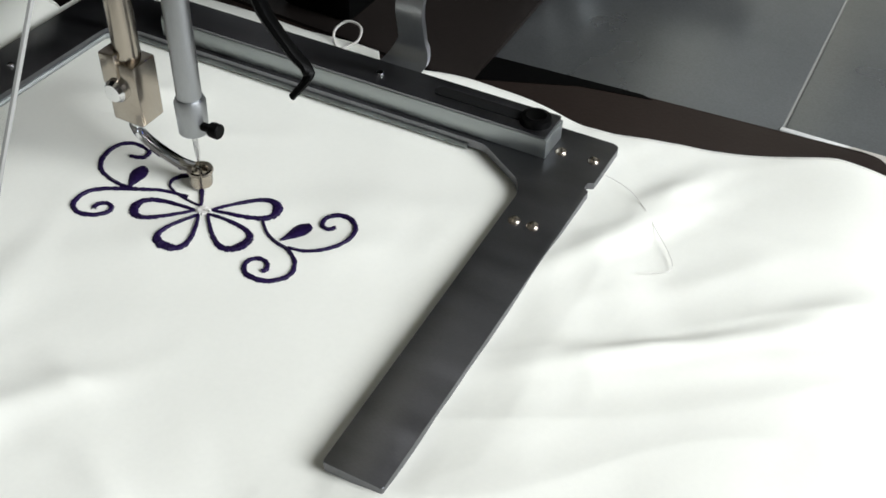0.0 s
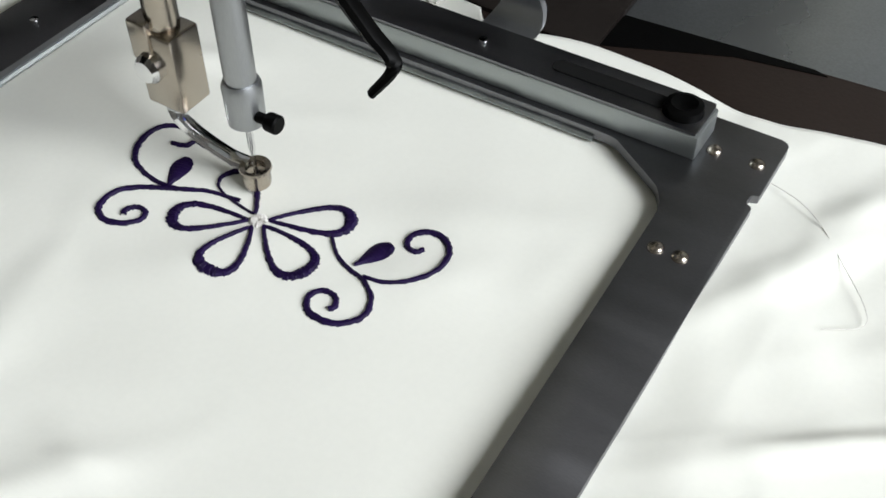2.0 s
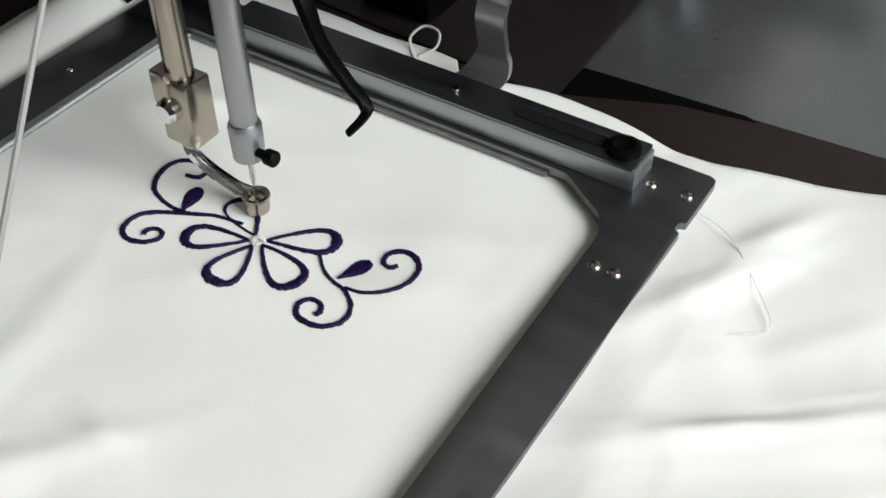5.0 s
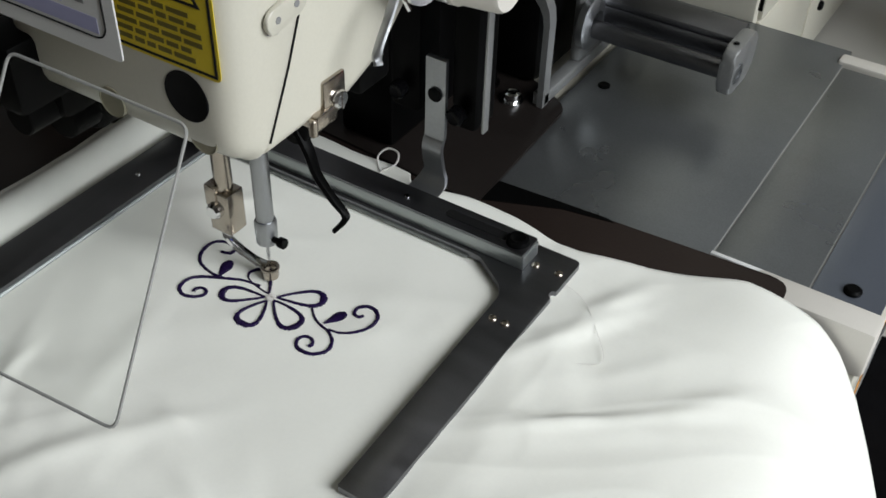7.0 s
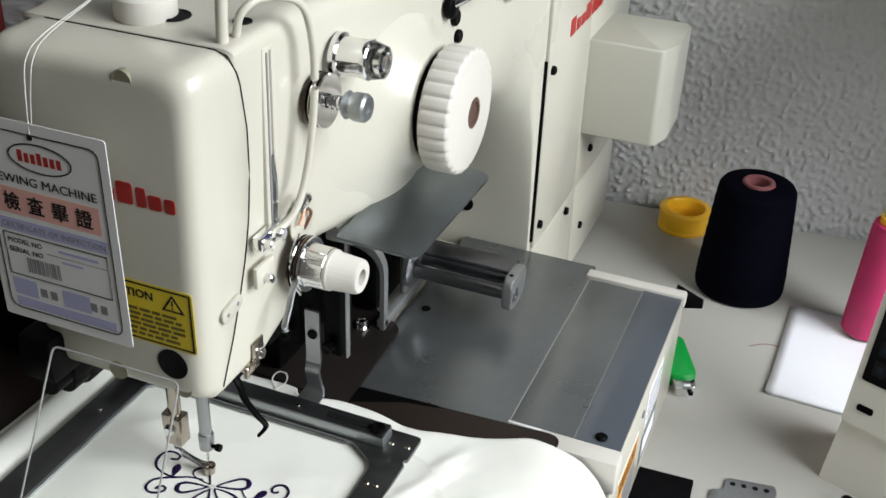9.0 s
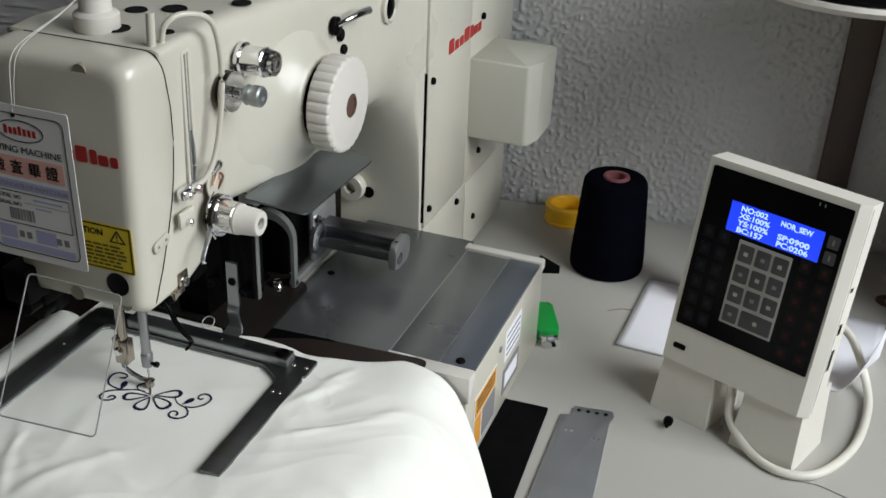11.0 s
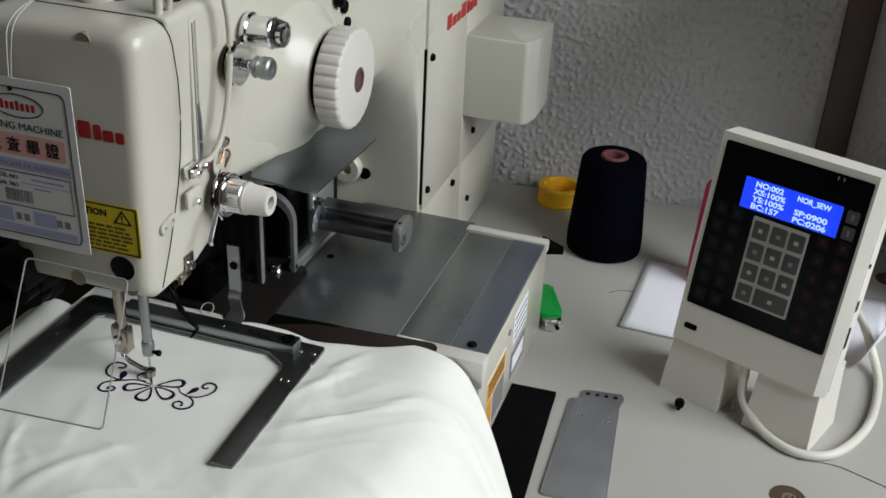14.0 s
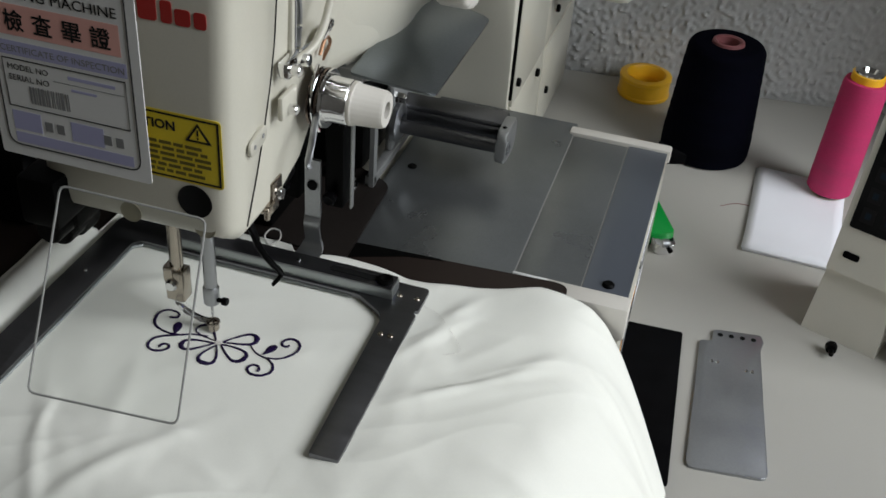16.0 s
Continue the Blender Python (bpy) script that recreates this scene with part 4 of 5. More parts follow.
def needle_and_foot():
    # needle bar with clamp and needle
    x, y = 0.0145, 0.0115
    n = part("needle_bar", rod(0.0038, 0.092, 24), M_STEEL, MACHINE, "round steel needle bar", Matrix.Translation((x, y, 0.1380)))
    part("needle_clamp", lathe([(0.0022, 0), (0.0046, 0.0015), (0.0048, 0.012), (0.0042, 0.0135), (0.0038, 0.0135)], 24), M_STEEL, n, "", Matrix.Translation((x, y, 0.1285)))
    part("clamp_screw", joined(moved(rod(0.0014, 0.006, 12), axis_x(x + 0.004, y - 0.001, 0.1335)), moved(lathe([(0, 0), (0.0022, 0), (0.0024, 0.0006), (0.0024, 0.0030), (0.0020, 0.0034), (0, 0.0034)], 18), axis_x(x + 0.0075, y - 0.001, 0.1335))), M_BLACK, n, "black needle clamp screw")
    part("needle", lathe([(0.0001, 0), (0.0005, 0.003), (0.0006, 0.010), (0.0009, 0.0125), (0.0009, 0.020)], 12), M_CHROME, n, "thin bright needle", Matrix.Translation((x, y, 0.1095)))
    # presser bar, holder and foot
    px, py = -0.0060, 0.0105
    p = part("presser_bar", rod(0.0040, 0.078, 20), M_NICKEL, MACHINE, "square-ended presser bar", Matrix.Translation((px, py, 0.1500)))
    part("presser_holder", joined(rbox(px - 0.0055, px + 0.0060, py - 0.0050, py + 0.0050, 0.1290, 0.1500, 0.0008), rbox(px - 0.0060, px + 0.0000, py - 0.0060, py + 0.0040, 0.1420, 0.1530, 0.0008)), M_NICKEL, p, "plated foot holder block")
    part("holder_screw", lathe([(0.0036, 0), (0.0038, 0.0020), (0.0028, 0.0034), (0, 0.0036)], 18), M_CHROME, p, "bright holder screw", axis_ny(px - 0.001, py - 0.0048, 0.1410))
    leg = spline([(px + 0.001, py - 0.001, 0.1320), (px + 0.0005, py - 0.002, 0.1260), (px + 0.004, py - 0.001, 0.1205), (px + 0.012, py + 0.001, 0.1150), (px + 0.0175, py + 0.002, 0.1138)], 6)
    part("foot_shank", tube(leg, [0.0030, 0.0030, 0.0029, 0.0028, 0.0027] + [0.0024] * 20, 10, 0.65), M_CHROME, p, "bent chrome foot shank")
    part("foot_ring", lathe([(0.0026, 0.0), (0.0034, 0.0), (0.0036, 0.0010), (0.0036, 0.0042), (0.0042, 0.0050), (0.0040, 0.0056), (0.0026, 0.0052)], 24), M_NICKEL, p, "round presser ring", Matrix.Translation((x, y, 0.1098)))
    # black wiper hook
    h = part("wiper", joined(rbox(0.030, 0.043, 0.012, 0.034, 0.196, 0.214, 0.003), moved(rod(0.0065, 0.012, 16), axis_ny(0.040, 0.016, 0.200)), rbox(0.026, 0.052, 0.030, 0.050, 0.205, 0.228, 0.002)), M_BLACK, MACHINE, "black thread wiper")
    arm = spline([(0.0400, 0.006, 0.2020), (0.0460, 0.005, 0.1930), (0.0495, 0.005, 0.1830), (0.0560, 0.006, 0.1735), (0.0610, 0.006, 0.1690), (0.0612, 0.005, 0.1660), (0.0578, 0.003, 0.1610)], 6)
    part("wiper_hook", tube(arm, [0.0030 - 0.0016 * k / 36 for k in range(37)], 8, 0.7), M_BLACK, h, "bent black hook")
    part("wiper_screw", lathe([(0.0030, 0), (0.0030, 0.002), (0, 0.0026)], 14), M_CHROME, h, "", axis_ny(0.043, 0.0120, 0.2100))


needle_and_foot()


def eye_guard():
    """Clear acrylic plate in front of the needle, on a black bracket."""
    tl, tr, br, bl = Vector((-0.0210, -0.062, 0.2440)), Vector((0.0540, -0.059, 0.2420)), Vector((0.0640, -0.1195, 0.1680)), Vector((-0.0120, -0.1215, 0.1650))
    ux = (tr - tl).normalized()
    uz = ux.cross((bl - tl).normalized()).normalized()
    uy = uz.cross(ux)
    m = Matrix.Translation(tl) @ Matrix((ux, uy, uz)).transposed().to_4x4()
    inv = m.inverted()
    out = rounded([tuple((inv @ p).xy) for p in (tl, tr, br, bl)][::-1], 0.004, 4)
    bm = prism(out, 0.0018, 0.0)
    g = part("eye_guard", bm, M_SHEET, MACHINE, "clear acrylic eye guard", m)
    g.visible_shadow = False
    # pale rim drawn round the edge of the clear sheet
    rim = [m @ Vector((x, y, 0.0009)) for x, y in out]
    rim.append(rim[0])
    part("guard_rim", tube(rim, 0.0006, 6), M_EDGE, g, "thin pale rim")
    part("guard_bracket", joined(rbox(-0.074, -0.050, -0.012, 0.010, 0.172, 0.212, 0.004), rbox(-0.062, -0.030, -0.040, -0.006, 0.200, 0.224, 0.004), rbox(-0.050, -0.028, -0.058, -0.030, 0.212, 0.240, 0.003), moved(rod(0.009, 0.014, 16), axis_ny(-0.056, -0.010, 0.184)), moved(rod(0.007, 0.016, 16), axis_ny(-0.040, -0.036, 0.205))), M_BLACK, MACHINE, "knobbly black guard bracket")


eye_guard()


def nose_prints():
    # maker's mark as a row of plain red shapes
    def mark(m, n, w, h, name):
        first, x = None, 0.0
        for u, top in ((1.1, 1.0), (0.9, 0.66), (0.9, 0.66), (1.15, 1.0), (0.7, 0.90), (0.95, 0.66), (0.75, 0.66))[-n:]:
            ww = w * u / (0.92 * n)
            bm = prism(rounded([(x, 0), (x + ww * 0.82, 0), (x + ww * 0.82, top * h), (x, top * h)], 0.0016, 3), 0.0004)
            if first is None:
                first = part(name, bm, M_RED, MACHINE, "red printed maker's mark", m)
            else:
                part("mark_piece", bm, M_RED, first, "", m)
            x += ww
    mark(face_pose(0.0125, -0.0461, 0.3310), 5, 0.0440, 0.0115, "maker_mark")
    mark(side_pose(0.10855, 0.430, 0.2775), 7, 0.105, 0.0150, "maker_mark")
    # caution sticker
    STICK = face_pose(0.0018, -0.0460, 0.2512) @ Matrix.Diagonal((1, 0.91, 1, 1))
    s = part("caution_sticker", prism(rounded([(0, 0), (0.0560, 0), (0.0560, 0.0400), (0, 0.0400)], 0.0025, 3), 0.0003), M_STICK, MACHINE, "yellow caution sticker with black print", STICK)
    f = []
    for a, b, c, d in ((0.0012, 0.0548, 0.0012, 0.0022), (0.0012, 0.0548, 0.0378, 0.0388), (0.0012, 0.0022, 0.0012, 0.0388), (0.0538, 0.0548, 0.0012, 0.0388)):
        f.append(rbox(a, b, c, d, 0.0003, 0.0005, 0))
    part("sticker_border", joined(*f), M_INK, s, "", STICK)
    lettering("sticker_heading", "CAUTION", 0.0072, M_INK, s, STICK @ Matrix.Translation((0.0025, 0.0295, 0.0004)), 0.030, bold=0.0002)
    tri = [(0.0375, 0.0255), (0.0510, 0.0255), (0.04425, 0.0365)]
    tin = [(0.0397, 0.0268), (0.0488, 0.0268), (0.04425, 0.0343)]
    part("warning_triangle", prism(tri, 0.0006), M_INK, s, "", STICK)
    part("triangle_field", prism(tin, 0.0007), M_STICK, s, "", STICK)
    part("triangle_stroke", joined(rbox(0.0438, 0.0447, 0.0295, 0.0330, 0.0006, 0.0009, 0), rbox(0.0438, 0.0447, 0.0276, 0.0286, 0.0006, 0.0009, 0)), M_INK, s, "", STICK)
    rnd = random.Random(4)
    for k in range(6):
        x = 0.0045
        bms = []
        while x < 0.046:
            w = rnd.uniform(0.003, 0.009)
            bms.append(rbox(x, min(x + w, 0.050), 0.0042 + 0.0033 * k, 0.0060 + 0.0033 * k, 0.0003, 0.0005, 0))
            x += w + 0.0012
        tagged(part("printed_line", joined(*bms), M_STICKINK, s, "", STICK), kind="stuff")


nose_prints()


def hang_tag():
    """Inspection tag hung from the head on a string."""
    x0, z0, w, h = -0.0557, 0.2505, 0.0800, 0.1155
    base = face_pose(x0, -0.0530, z0)
    t = thing("inspection_tag", (x0 + w / 2, -0.053, z0), "white card inspection tag hung on the machine head by string", "tag")
    card = part("card", prism(rounded([(0, 0), (w, 0), (w, h), (0, h)], 0.002, 3), 0.0006), M_CARD, t, "", base)
    def strip(name, a, b, c, d, material, lift=0.0006):
        return part(name, rbox(a, b, c, d, lift - 0.0001, lift + 0.00015, 0), material, card, "", base)
    ring = rounded([(0.005, 0.006), (w - 0.005, 0.006), (w - 0.005, h - 0.006), (0.005, h - 0.006)], 0.006, 5)
    pts = [base @ Vector((x, y, 0.0007)) for x, y in ring]
    part("card_border", tube(pts + [pts[0]], 0.00035, 5), M_INK, card)
    ell = [base @ Vector((0.040 + 0.0185 * math.cos(a), 0.0975 + 0.0075 * math.sin(a), 0.0007)) for a in [2 * math.pi * k / 36 for k in range(37)]]
    part("emblem_ring", tube(ell, 0.0004, 5), M_INK, card)
    part("emblem", joined(*[rbox(0.0270 + 0.0038 * k, 0.0296 + 0.0038 * k, 0.0945, 0.0995 + (0.0012 if k in (0, 3) else 0), 0.0005, 0.00075, 0) for k in range(7)]), M_RED, card, "red emblem", base)
    def words(text, size, x, y, width, material=M_INK, bold=0.0):
        lettering("caption", text, size, material, card, base @ Matrix.Translation((x, y, 0.0008)), width, bold=bold)
    words("SEWING MACHINE", 0.0068, 0.0085, 0.0815, 0.062, M_INK)
    strip("red_band", 0.0090, 0.0710, 0.0635, 0.0785, M_ROSE)
    for k, sign in enumerate("\u6aa2\u67fb\u7562\u8b49"):
        lettering("printed_character", sign, 0.0108, M_INK, card, base @ Matrix.Translation((0.0130 + 0.0145 * k, 0.0668, 0.0009)), 0.0098, bold=0.00012)
    strip("lilac_band", 0.0070, 0.0730, 0.0535, 0.0605, M_LILAC)
    words("CERTIFICATE OF INSPECTION", 0.0046, 0.0085, 0.0552, 0.063, M_GREYINK)
    box = [(0.0085, 0.0270), (0.0715, 0.0270), (0.0715, 0.0515), (0.0085, 0.0515)]
    pts = [base @ Vector((x, y, 0.0007)) for x, y in box]
    part("form_box", tube(pts + [pts[0]], 0.00028, 5), M_INK, card)
    words("MODEL NO", 0.0042, 0.0105, 0.0462, 0.021)
    words("SERIAL NO", 0.0042, 0.0105, 0.0408, 0.021)
    strip("form_rule", 0.034, 0.0705, 0.0440, 0.0443, M_GREYINK)
    strip("typed_line", 0.0420, 0.0660, 0.0467, 0.0483, M_LILAC)
    strip("typed_line", 0.0430, 0.0560, 0.0408, 0.0420, M_LILAC)
    rnd = random.Random(7)
    x, bms = 0.0205, []
    while x < 0.041:
        ww = rnd.choice((0.0006, 0.0011, 0.0018))
        bms.append(rbox(x, x + ww, 0.0300, 0.0388, 0.0005, 0.0008, 0))
        x += ww + rnd.choice((0.0005, 0.0009))
    part("bar_print", joined(*bms), M_GREYINK, card, "printed bars", base)
    for a, b in ((0.0090, 0.0240), (0.0400, 0.0570)):
        strip("lilac_patch", a, b, 0.0145, 0.0245, M_LILAC)
    tagged(part("stamped_print", joined(*[rbox(0.0260 + 0.0062 * k, 0.0300 + 0.0062 * k, 0.0165, 0.0215, 0.0005, 0.0008, 0) for k in (0, 1, 5, 6)]), M_GREYINK, card, "", base), kind="stuff")
    strip("lilac_foot", 0.0090, 0.0715, 0.0075, 0.0130, M_LILAC)
    hx, hz = x0 + 0.0365, z0 + 0.1085
    part("eyelet", lathe([(0.0016, 0), (0.0016, 0.0006), (0, 0.0006)], 14), M_INK, card, "", axis_ny(hx, -0.0535, hz))
    st = spline([(hx, -0.0538, hz), (hx + 0.0005, -0.0515, 0.384), (hx + 0.002, -0.0490, 0.3975), (hx + 0.006, -0.0400, 0.4065), (hx + 0.020, -0.010, 0.4230), (hx + 0.040, 0.03, 0.455)], 8)
    part("string", tube(st, 0.0003, 6), M_STRING, t, "thin white string")
    st2 = [p + Vector((0.0006 + 0.003 * math.sin(k * 0.09), 0.001, 0.0008)) for k, p in enumerate(st)]
    part("string", tube(st2, 0.00025, 6), M_STRING, t)


hang_tag()

# ---------------------------------------------------------------- the clamp and the cloth
CX, CY = 0.0050, 0.0000  # where the clamp stands against its drawing


def clamp():
    t = thing("clamp_frame", (0.02 + CX, 0.02 + CY, 0.1095), "dark ground-steel clamp frame lying open-fronted on the cloth", "clamp frame")
    m = Matrix.Translation((CX, CY, 0.1096))
    out = [(0.1188, -0.0640), (0.1188, 0.0650), (0.1170, 0.0658), (0.1170, 0.0690), (0.1190, 0.0698), (0.1190, 0.0932), (-0.0990, 0.0932), (-0.0990, -0.0950), (-0.0770, -0.0950), (-0.0770, 0.0715), (0.0740, 0.0715), (0.0795, 0.0713), (0.0962, 0.0600), (0.0998, 0.0540), (0.1022, -0.0640)]
    out = rounded(out, [0.0008, 0.0003, 0.0003, 0.0003, 0.0003, 0.0025, 0.006, 0.001, 0.001, 0.007, 0.001, 0.002, 0.002, 0.004, 0.0008], 4)
    f = part("frame_plate", prism(out, 0.0030, 0.0003), M_CLAMP, t, "", m)
    # pale lip under the inner edge
    lip = [(-0.0768, -0.0945), (-0.0768, 0.0655), (-0.0710, 0.0713), (0.0735, 0.0713)]
    part("inner_lip", tube([m @ Vector((x, y, 0.0002)) for x, y in rounded(lip[:1] + lip[1:], 0)], 0.0010, 6), M_BLOCK, f, "bright inner edge")
    # raised bar on the back with slot and block
    bar = part("stiffener", prism(rounded([(-0.055, 0.0735), (0.1002, 0.0735), (0.1002, 0.0875), (-0.055, 0.0875)], 0.0006, 2), 0.0072, 0.0004), M_BLOCK, t, "milled bar on the back of the frame", m @ Matrix.Translation((0, 0, 0.0030)))
    # thin sheet that makes the bar's top darker than its front
    part("bar_top", prism(rounded([(-0.0552, 0.0738), (0.0994, 0.0738), (0.0994, 0.0880), (-0.0552, 0.0880)], 0.001, 2), 0.0008), M_CLAMP, bar, "dark top strip", m @ Matrix.Translation((0, 0, 0.0103)))
    part("slot", prism(rounded([(0.0560, 0.0785), (0.0890, 0.0785), (0.0890, 0.0835), (0.0560, 0.0835)], 0.0024, 4), 0.0010), M_HOLE, bar, "dark slot", m @ Matrix.Translation((0, 0, 0.0105)))
    part("bar_screw", lathe([(0.0052, 0), (0.0054, 0.0010), (0.0050, 0.0030), (0.0035, 0.0036), (0.0022, 0.0030), (0, 0.0024)], 20), M_BLACK, bar, "black socket screw", m @ Matrix.Translation((0.0930, 0.0808, 0.0102)))
    for x, y in ((0.1046, 0.0403), (0.1106, 0.0405), (0.1002, 0.0800), (0.1114, 0.0806)):
        part("rivet", lathe([(0.0021, 0), (0.0020, 0.0005), (0.0013, 0.0011), (0, 0.0013)], 16), M_NICKEL, f, "bright round rivet", m @ Matrix.Translation((x + (0.003 if y > 0.05 else 0), y, 0.0030)))
    for x, y in ((0.0345, 0.0864), (-0.0880, 0.0300)):
        part("pin", lathe([(0.0014, 0), (0.0013, 0.0005), (0, 0.0008)], 12), M_CHROME, f, "small bright pin", m @ Matrix.Translation((x, y - 0.006 if y > 0.05 else y, 0.0112 if y > 0.05 else 0.0030)))
    # bent steel hanger that joins the frame to the carriage
    prof = [(0.0860, 0.0072), (0.0960, 0.0075), (0.1000, 0.0100), (0.1010, 0.0140), (0.0985, 0.0260), (0.1000, 0.0320), (0.1010, 0.0360), (0.1010, 0.0740)]
    bm = bmesh.new()
    x0, x1 = 0.0302, 0.0408
    rows = []
    for y, z in [tuple(p) for p in spline([Vector((a, b)) for a, b in prof], 4)]:
        flare = max(0.0, 0.014 - z) * 0.45
        rows.append([bm.verts.new(p) for p in ((x0 - flare, y, z), (x1 + flare, y, z), (x1 + flare, y + 0.0022, z + 0.0004), (x0 - flare, y + 0.0022, z + 0.0004))])
    for a, b in zip(rows, rows[1:]):
        for k in range(4):
            bm.faces.new((a[k], a[(k + 1) % 4], b[(k + 1) % 4], b[k]))
    bm.faces.new(rows[0])
    bm.faces.new(rows[-1][::-1])
    hg = part("hanger", bm, M_STEEL, t, "bent steel strip hanger", m)
    part("hanger_hole", lathe([(0.0034, 0), (0.0036, 0.0006), (0.0022, 0.0010), (0, 0.0006)], 16), M_BLACK, hg, "", m @ axis_ny(0.0355, 0.1008, 0.0560))


clamp()

# support of the cloth: the feed plate
SX, SY, ZC = 0.2060, -0.107, 0.1078


def cloth_edge(x):
    """The far edge of the cloth."""
    e = 0.1035 + 0.0045 * min(1.0, max(0.0, (0.026 - x) / 0.003))
    e += 0.0050 * math.exp(-((x - 0.068) / 0.026) ** 2)
    e += 0.0200 * max(0.0, min(1.0, (x - 0.118) / 0.072)) ** 1.2
    e += 0.0018 * noise.noise(Vector((x * 40, 0.3, 0)))
    return e


def make_creases():
    """Sharp little creases: middle, direction, length, width, height."""
    rnd = random.Random(12)
    out = []
    for k in range(8):  # fan on the right of the clamp
        a = radians(-48 + 15 * k + rnd.uniform(-7, 7))
        r = rnd.uniform(0.030, 0.075)
        out.append((0.112 + 1.3 * r * math.cos(a), 0.045 + 0.9 * r * math.sin(a) + rnd.uniform(-0.015, 0.015), a * 0.30 + 0.80, rnd.uniform(0.022, 0.050), rnd.uniform(0.0035, 0.0065), rnd.uniform(0.0012, 0.0026)))
    for k in range(6):  # crinkles in front of the pattern
        out.append((rnd.uniform(-0.05, 0.09), rnd.uniform(-0.125, -0.050), rnd.uniform(-1.9, 1.3), rnd.uniform(0.010, 0.028), rnd.uniform(0.0030, 0.0060), rnd.uniform(0.0006, 0.0013) * rnd.choice((-1, 1, 1))))
    for k in range(6):  # soft pulls inside the clamp
        out.append((rnd.uniform(-0.06, 0.09), rnd.uniform(-0.02, 0.060), rnd.uniform(0.1, 0.9), rnd.uniform(0.020, 0.050), rnd.uniform(0.006, 0.011), rnd.uniform(0.0010, 0.0018)))
    for k in range(7):  # folds down the hanging side
        out.append((rnd.uniform(0.225, 0.285), rnd.uniform(-0.13, 0.07), rnd.uniform(-0.5, 0.5), 0.040, rnd.uniform(0.004, 0.009), rnd.uniform(0.0015, 0.0035)))
    return [(x, y, math.cos(a), math.sin(a), l, w, h) for x, y, a, l, w, h in out]


CREASES = make_creases()


def cloth_z(x, y):
    # fall over the right end and the front of the bed
    u = x - SX - 0.006 + 0.014 * noise.noise(Vector((y * 11, 4.2, 0.7))) + 0.006 * noise.noise(Vector((y * 31, 8.1, 2.3)))
    dx = (math.sqrt(u * u + 0.0006) + u) / 2 if u > -0.08 else 0.0
    dy = max(0.0, SY - y)
    def fall(d, soft):
        return (math.sqrt(d * d + soft * soft) - soft) * 2.55
    d = math.hypot(dx, dy * 0.9)
    z = ZC - fall(d, 0.070)
    # wrinkles, stronger outside the clamp
    out = min(1.0, max(0.0, (x - 0.10) / 0.04) + max(0.0, (-0.045 - y) / 0.05) + max(0.0, (-0.095 - x) / 0.02))
    p = Vector((x * 16, y * 16, 1.7))
    w = 0.0009 * noise.noise(p) + 0.00065 * noise.noise(p * 2.7) + 0.00026 * noise.noise(p * 6.1)
    amp = 0.0026 + 0.0085 * out
    # folds that fan out from the clamp's corner
    cx, cy = 0.105, 0.070
    rx, ry = x - cx, y - cy
    rr = math.hypot(rx, ry)
    th = math.atan2(ry, rx)
    fan = math.sin(th * 7.0 + 2.2 * noise.noise(Vector((th * 2, rr * 14, 4))) + 0.6)
    if rx > -0.01:
        w += 0.0008 * max(0.0, fan) ** 2 * min(1.0, rr / 0.05) * out * math.exp(-((rr - 0.09) / 0.08) ** 2)
    w += amp * 0.45 * noise.noise(Vector((x * 11 + y * 6, y * 7 - x * 3, 9.1)))
    # sharp little ridges of crumpled cotton
    warp = 0.35 * noise.noise(Vector((x * 9, y * 9, 12.4)))
    r1 = 1 - abs(noise.noise(Vector((x * 7 + y * 5 + warp, y * 22 - x * 14 + warp, 21.3))))
    r2 = 1 - abs(noise.noise(Vector((x * 24 - y * 12, y * 22 + x * 9 + warp, 33.7))))
    w += (0.0001 + 0.0010 * out) * r1 ** 5 + (0.0001 + 0.0002 * out) * r2 ** 4 - 0.0002
    # crease in front of the pattern
    u, v = x - (-0.005), y - (-0.060)
    w += 0.0010 * math.exp(-((u * 0.85 + v * 0.2) / 0.006) ** 2) * math.exp(-(v / 0.045) ** 2)
    w += 0.0020 * math.exp(-((u - 0.05 - v * 0.7) / 0.007) ** 2) * math.exp(-((v + 0.06) / 0.06) ** 2)
    w += 0.0018 * math.exp(-((u + 0.045 + v * 0.5) / 0.006) ** 2) * math.exp(-((v + 0.05) / 0.05) ** 2)
    for qx, qy, ca, sa, ln, wd, ht in CREASES:
        u, v = (x - qx) * ca + (y - qy) * sa, -(x - qx) * sa + (y - qy) * ca
        if abs(u) < ln * 2 and abs(v) < wd * 3:
            w += ht * math.exp(-((u / ln) ** 2) * 1.5 - (v / wd) ** 2)
    # slack dip at the left of the pattern
    w -= 0.0010 * math.exp(-((y + 0.012 + 0.15 * (x + 0.04)) / 0.008) ** 2) * math.exp(-((x + 0.05) / 0.03) ** 2)
    inner = min(1.0, max(0.0, (0.112 - x) / 0.006)) * min(1.0, max(0.0, (x + 0.10) / 0.006)) * min(1.0, max(0.0, (y + 0.08) / 0.02))
    z += (w + 0.0012 * out) * (1 - inner) + (w * 0.9 - 0.0002) * inner
    # rolled edge at the far left
    if x < -0.100:
        k = min(1.0, (-0.100 - x) / 0.010)
        z += 0.0095 * math.sin(math.pi * min(1.0, (-0.100 - x) / 0.028)) * (0.8 + 0.2 * noise.noise(Vector((y * 20, 2, 2))))
    # folds in the hanging part
    if d > 0.01:
        z += 0.006 * min(1.0, (d - 0.01) / 0.05) * noise.noise(Vector((x * 13, y * 13, 5.5)))
